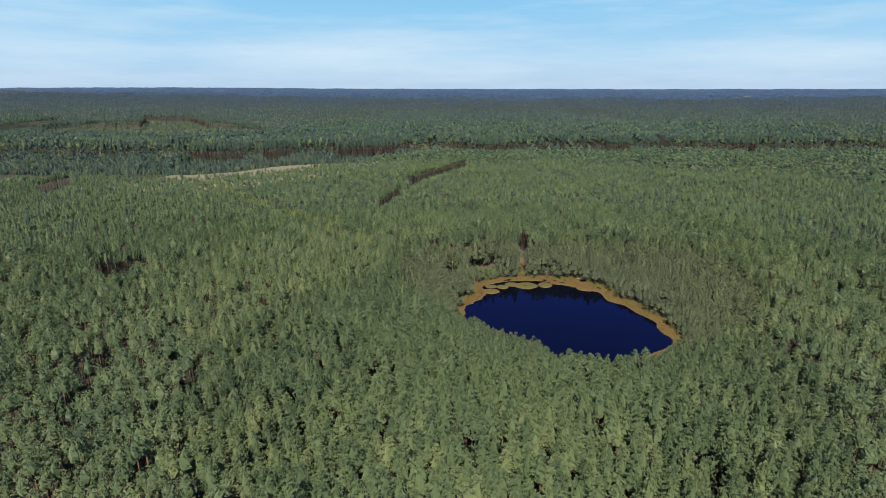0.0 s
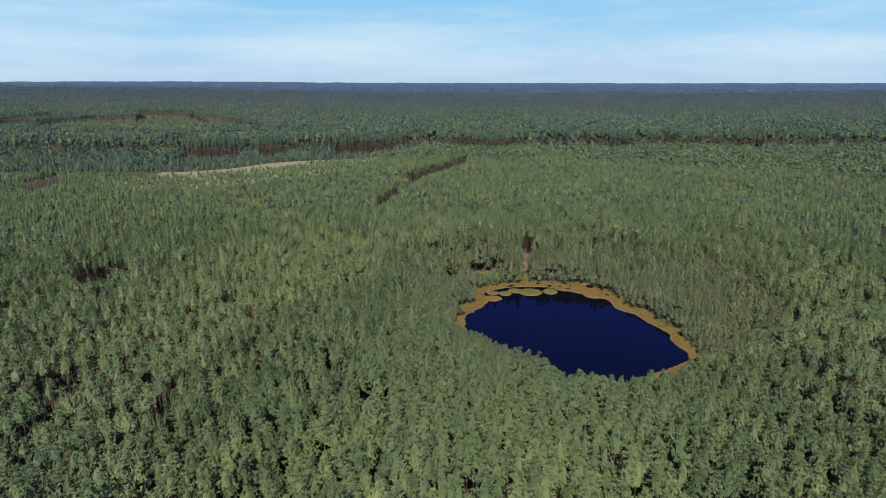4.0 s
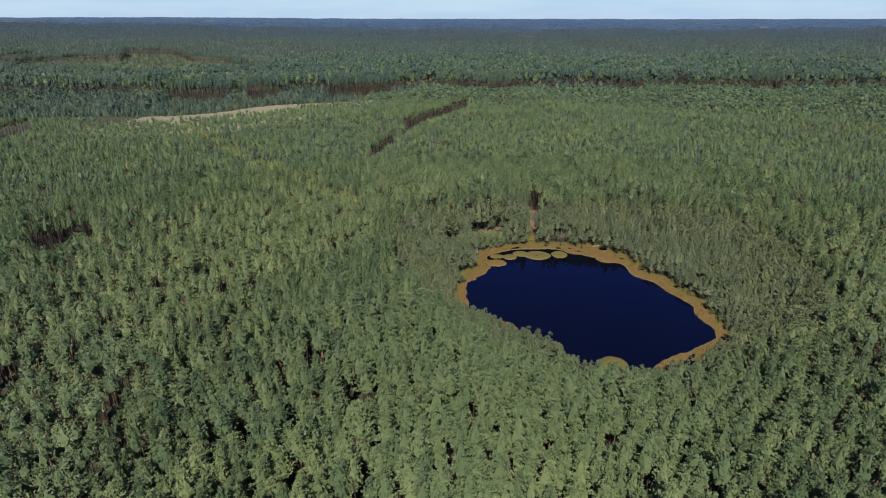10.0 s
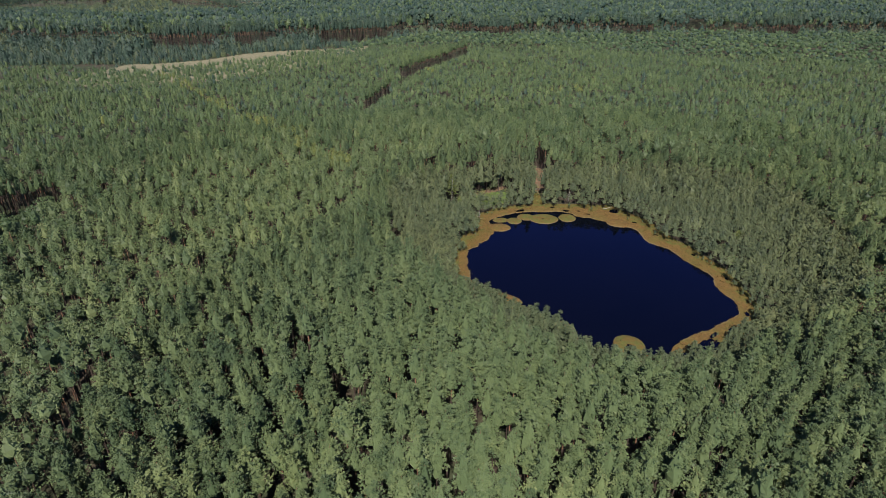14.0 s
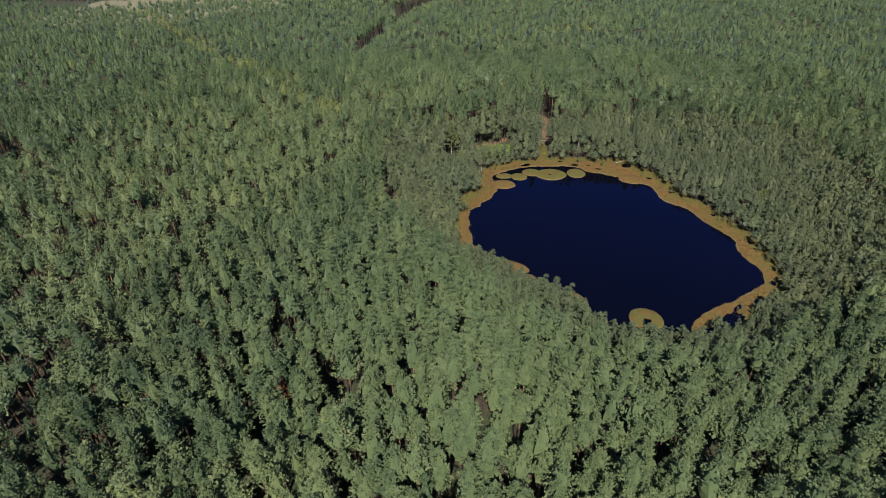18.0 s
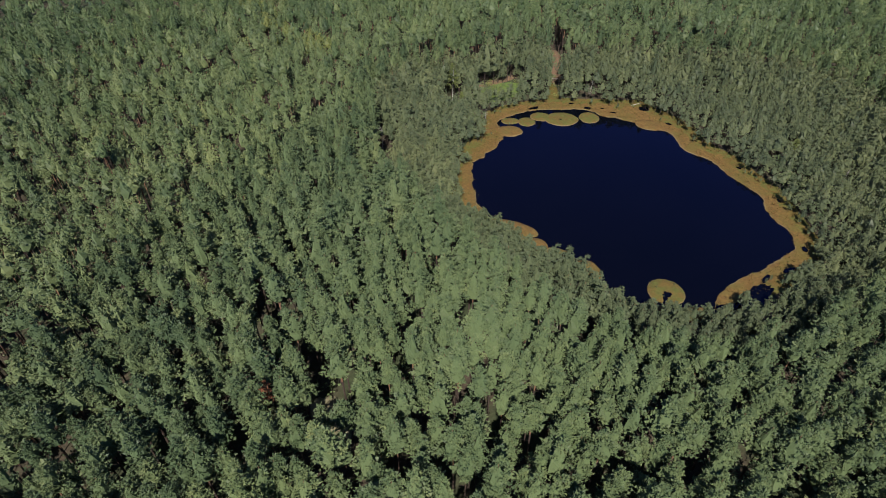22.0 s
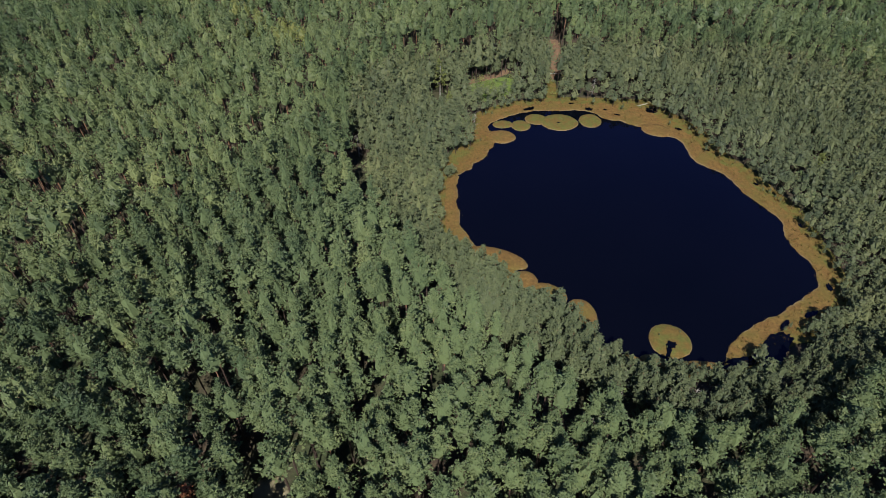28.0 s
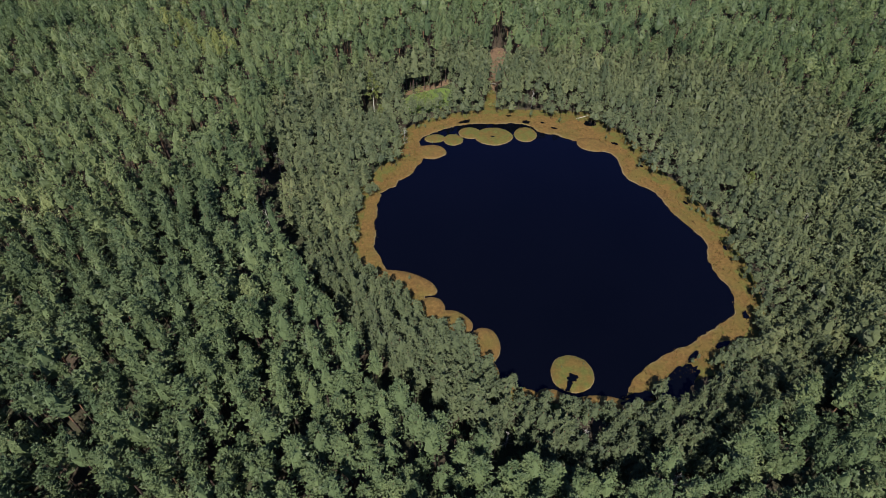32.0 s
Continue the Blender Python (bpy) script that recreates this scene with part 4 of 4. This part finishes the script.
# ---- draped patches of open ground ----


def patch(name, cx, cy, rx, ry, turn, lift, material, label, category, seed):
    """A patch of other ground laid over the forest floor, with an uneven rim."""
    n, rows = 48, 9
    pts = [(0.0, 0.0)]
    for i in range(1, rows + 1):
        for k in range(n):
            a = 6.2832 * k / n
            wob = 1 + 0.22 * noise.noise((math.cos(a) * 1.5 + seed, math.sin(a) * 1.5, 0.5)) + 0.08 * noise.noise((math.cos(a) * 6, math.sin(a) * 6, seed))
            pts.append((rx * i / rows * wob * math.cos(a), ry * i / rows * wob * math.sin(a)))
    p = np.array(pts)
    c, q = math.cos(turn), math.sin(turn)
    x, y = cx + c * p[:, 0] - q * p[:, 1], cy + q * p[:, 0] + c * p[:, 1]
    z = ground_z(x, y) + lift
    z[1 + (rows - 1) * n:] -= lift + 0.25
    fs = [(0, 1 + k, 1 + (k + 1) % n) for k in range(n)]
    fs += [(1 + i * n + k, 1 + (i + 1) * n + k, 1 + (i + 1) * n + (k + 1) % n, 1 + i * n + (k + 1) % n) for i in range(rows - 1) for k in range(n)]
    ob = new(name, link_mesh(name, np.stack([x, y, z], 1).tolist(), fs, [material], None, True))
    return tagged(ob, label, category, kind="structure")


patch("ground_lane", 16.8, 331, 3.9, 16, 0.0, 0.14, SAND, "bare reddish sandy soil of a cut forest lane", "lane", 1)
patch("ground_meadow", -5.5, 306.5, 12.5, 7.0, 0.75, 0.12, MEADOW, "small bright green grassy clearing by the bog", "meadow", 2)
patch("ground_verge", 15.9, 307, 2.4, 10.5, 0.0, 0.12, GREENSEDGE, "narrow strip of green grass at the foot of the lane", "grass", 7)
patch("ground_slope", -6.5, 315.0, 11, 1.9, 0.63, 0.16, SAND, "bare sandy slope behind the green clearing", "slope", 5)
patch("ground_bank", -24.7, 221.6, 1.6, 2.2, 0.3, 0.12, DRYGRASS, "spot of dry grass at the edge of the bog wood", "grass", 8)
patch("ground_glade", -34, 152, 4, 8, 0.4, 0.12, DRYGRASS, "small glade of dry grass among the pines", "glade", 3)
patch("ground_clearing", 245, 935, 20, 70, 0.0, 0.3, SAND, "pale sandy clearing at the edge of the old stand", "clearing", 4)
patch("ground_felling", -775, 1300, 330, 300, 0.0, 0.6, YOUNG, "felled area with brush and young growth before a remote old stand", "clearing", 6)
# The field strip along the old stand.
verts, faces = [], []
xs = np.linspace(-384, -166, 90)
for k in range(5):
    u = k / 4
    yy = (np.interp(xs, EDGE_X, EDGE_Y) - 6) * (1 - u) + (np.interp(xs, FIELD_X, FIELD_Y) + 6) * u
    zz = ground_z(xs, yy) + 0.25
    verts += np.stack([xs, yy, zz], 1).tolist()
faces = [(k * 90 + i, k * 90 + i + 1, (k + 1) * 90 + i + 1, (k + 1) * 90 + i) for k in range(4) for i in range(89)]
ob = new("ground_field", link_mesh("ground_field", verts, faces, [DRYGRASS], None, True))
tagged(ob, "strip of pale dry grass in front of the old stand", "field", kind="structure")

# ---- things on the mat and in the fringe ----
ob = blob("sedge_island", 38.2, 198.5, 4.5, 4.7, 0.1, 0.24, GREENSEDGE, 11)
tagged(ob, "large round olive-brown sedge cushion near the south bank", "sedge island", "floating sedge cushions")
for n, (cx, cy, rx, ry, turn) in enumerate([(0.2, 220.4, 7.8, 3.1, -0.30), (6.8, 213.0, 3.2, 3.4, 0.4), (12.4, 209.3, 4.5, 3.3, -0.45), (19.6, 203.9, 3.5, 4.7, 0.25),
                                            (20.6, 197.2, 2.3, 3.6, 0.5), (-1.2, 275.9, 4.9, 3.7, 0.1), (48.9, 285.4, 4.8, 3.7, -0.35),
                                            (34.0, 192.6, 3.0, 1.6, -0.2), (44.0, 191.8, 5.6, 2.0, 0.0)]):
    ob = blob("moss_lobe", cx, cy, rx, ry, turn, 0.33, SEDGE, 20 + n)
    tagged(ob, "rounded rust-brown lobe of peat moss at the water's edge", "moss cushion", "moss lobes along the shore")


def bog_pool(cx, cy, rx, ry, turn, z, seed):
    vs, n = [], 40
    for k in range(n):
        a = 6.2832 * k / n
        w = 1 + 0.5 * noise.noise((math.cos(a) * 1.6 + seed * 3.7, math.sin(a) * 1.6, 1.0)) + 0.35 * noise.noise((math.cos(a) * 4 + seed, math.sin(a) * 4, 3.0))
        x, y = rx * w * math.cos(a), ry * w * math.sin(a)
        vs.append((cx + math.cos(turn) * x - math.sin(turn) * y, cy + math.sin(turn) * x + math.cos(turn) * y, z))
    vs += [(x, y, z - 0.2) for x, y, _ in vs]
    fs = [tuple(range(n))] + [(k, k + n, (k + 1) % n + n, (k + 1) % n) for k in range(n)]
    ob = new("bog_pool", link_mesh("bog_pool", vs, fs, [WATER]))
    return tagged(ob, "small black pool in the floating mat", "pool", "pools in the mat")


for n, p in enumerate([(49.3, 297.6, 1.9, 1.6, 0.3, 0.46), (71.0, 209.4, 1.8, 0.6, 0.5, 0.46), (60.0, 198.6, 5.4, 2.3, 0.85, 0.46), (63.9, 205.3, 2.0, 0.5, 0.85, 0.46),
                       (78.2, 218.3, 0.6, 1.2, 0.0, 0.46), (52.5, 194.3, 5.2, 1.4, 0.35, 0.462), (8.0, 294.4, 1.7, 0.8, 0.5, 0.46), (22.3, 299.6, 0.9, 0.35, 0.1, 0.46), (28.0, 296.2, 1.3, 0.7, 0.1, 0.46),
                       (38.3, 197.4, 1.1, 0.9, 0.5, 0.33), (37.4, 195.4, 0.6, 1.3, -0.3, 0.33), (37.3, 293.5, 0.9, 0.3, -0.2, 0.46), (33.5, 296.5, 0.6, 0.3, -0.2, 0.46),
                       (56.0, 286.5, 1.0, 0.45, -0.4, 0.46), (62.5, 275.0, 0.9, 0.4, -0.4, 0.46), (72.5, 258.5, 0.7, 0.35, -0.8, 0.46), (79.0, 241.0, 0.35, 0.9, 0.2, 0.46),
                       (17.5, 286.5, 0.6, 0.25, 0.0, 0.33)]):
    bog_pool(*p, n)

# Tussocks of sedge on the mat.
r = np.random.RandomState(5)
tris, idx = [], []
for _ in range(3200):
    i = r.randint(NS)
    p = edge_xy[i] + (outer_xy[i] - edge_xy[i]) * r.uniform(0.06, 1.05) + r.normal(size=2) * 0.5
    big, leaf = r.uniform(0.25, 0.6), int(r.uniform() < 0.45)
    for _ in range(4):
        a = r.uniform(0, 6.28)
        d = np.array([math.cos(a) * 0.5, math.sin(a) * 0.5, 0.75]) * big
        c0 = np.array([p[0], p[1], 0.2])
        w = np.array([-d[1], d[0], 0]) * 0.45
        tris.append((c0 - w, c0 + w, c0 + d))
        idx.append(leaf)
me = soup_mesh("sedge_tussocks", np.array(tris), idx, np.full(len(tris), 0.3), [SEDGE, GREENSEDGE])
tagged(new("sedge_tussocks", me), "tufts of rust and olive sedge on the mat", "sedge", kind="stuff")


def tree_copy(p, m):
    q = p.copy()
    scene.collection.objects.link(q)
    q.matrix_basis = m
    for ch in p.children:
        k = ch.copy()
        scene.collection.objects.link(k)
        k.parent = q
    return q


# Stunted pines on the mat and the cushions.
spots = [(0.6, 220.9, 0.20), (54.8, 196.9, 0.24), (80.6, 229.8, 0.26), (36.0, 199.5, 0.10), (40.6, 200.8, 0.09), (37.2, 196.4, 0.08), (18.5, 288.4, 0.07), (21.5, 287.6, 0.06),
         (6.0, 285.5, 0.09), (29.6, 292.0, 0.09), (-1.0, 279.8, 0.14), (59.0, 286.0, 0.2), (66.0, 272.5, 0.16), (76.5, 250.5, 0.2), (80.5, 236.0, 0.22), (70.5, 207.5, 0.2)]
for _ in range(34):
    i = r.randint(NS)
    p = edge_xy[i] + (outer_xy[i] - edge_xy[i]) * r.uniform(0.55, 1.0)
    spots.append((p[0], p[1], r.uniform(0.12, 0.34)))
for n, (x, y, sc) in enumerate(spots):
    m = Matrix.Translation((x, y, 0.2)) @ Matrix.Rotation(n * 1.7, 4, "Z") @ Matrix.Diagonal((sc * 1.3, sc * 1.3, sc, 1))
    q = tree_copy(proto_bog[n % len(proto_bog)], m)
    tagged(q, "stunted little pine on the floating mat", "pine tree", "stunted pines on the mat")

# Dead trees with bare grey limbs.
for n, (x, y, h) in enumerate(DEAD):
    root = new("dead_tree")
    root.location = (x, y, float(ground_z(np.array([x]), np.array([y]))[0]) - 0.1)
    ts, ti = trunk_soup(h, 0.09, 6, 0.2)
    part("trunk", soup_mesh("trunk", ts, [0] * len(ts), [0.0] * len(ts), [BARK_DEAD]), root)
    ls = limb_soup(300 + n * 3, h, 0.15, 18, h * 0.30, 0.045)
    for k in range(0, len(ls), 4):
        part("branch", soup_mesh("branch", ls[k:k + 4], [0] * 4, [0.0] * 4, [BARK_DEAD]), root)
    tagged(root, "dead grey pine with bare branches", "dead tree", "dead trees round the bog")

# Birches with white trunks.
for n, (x, y, h) in enumerate(BIRCHES):
    k = Kind(400 + n, h, h * 0.66, h * 0.17, 34, 3, 8, 0.6, BIRCH, 6, 0.11 if h > 12 else 0.06, 0.25, bare=4)
    root = new("birch_tree")
    root.location = (x, y, float(ground_z(np.array([x]), np.array([y]))[0]) - 0.1)
    part("crown", soup_mesh("crown", k.crown, [0] * len(k.crown), 0.3 + k.var[:len(k.crown)], [BIRCH]), root)
    part("trunk", soup_mesh("trunk", k.trunk, [0] * len(k.trunk), [0.0] * len(k.trunk), [BARK_BIRCH]), root)
    tagged(root, "pale green birch with a white trunk", "birch tree", "birches by the bog")

# A dying pine with rust-brown needles in the stand.
RUST = foliage("dying_needles", (0.12, 0.045, 0.025), (0.20, 0.080, 0.045), (0.30, 0.130, 0.075), 0.14)
k = Kind(450, 17.5, 4.5, 1.5, 22, 2, 9, 0.5, RUST, 6, 0.14, 0.2, bare=5, tiers=3, points=5)
q = tree_thing("pine_tree", k, RUST, "dying pine with a rust-brown crown among green ones", "pine tree", "")
q.location = (-43.1, 148.3, float(ground_z(np.array([-43.1]), np.array([148.3]))[0]) - 0.1)

# A fallen log across the foot of the lane, and two more on the bank.
for n, (x, y, ln, turn) in enumerate([(17.2, 320.0, 9.0, -0.03), (47.0, 301.5, 5.0, 0.5), (-12.5, 300.5, 5.5, 0.9)]):
    ts, ti = trunk_soup(ln, 0.17, 8, 0.25)
    ts = ts[:, :, [2, 1, 0]]
    ts[:, :, 0] -= ln / 2
    ob = new("fallen_log", soup_mesh("fallen_log", ts, [0] * len(ts), [0.0] * len(ts), [BARK_DEAD]))
    ob.matrix_basis = Matrix.Translation((x, y, float(ground_z(np.array([x]), np.array([y]))[0]) + 0.22)) @ Matrix.Rotation(turn, 4, "Z")
    tagged(ob, "pale barkless log lying on the ground", "log", "fallen logs")
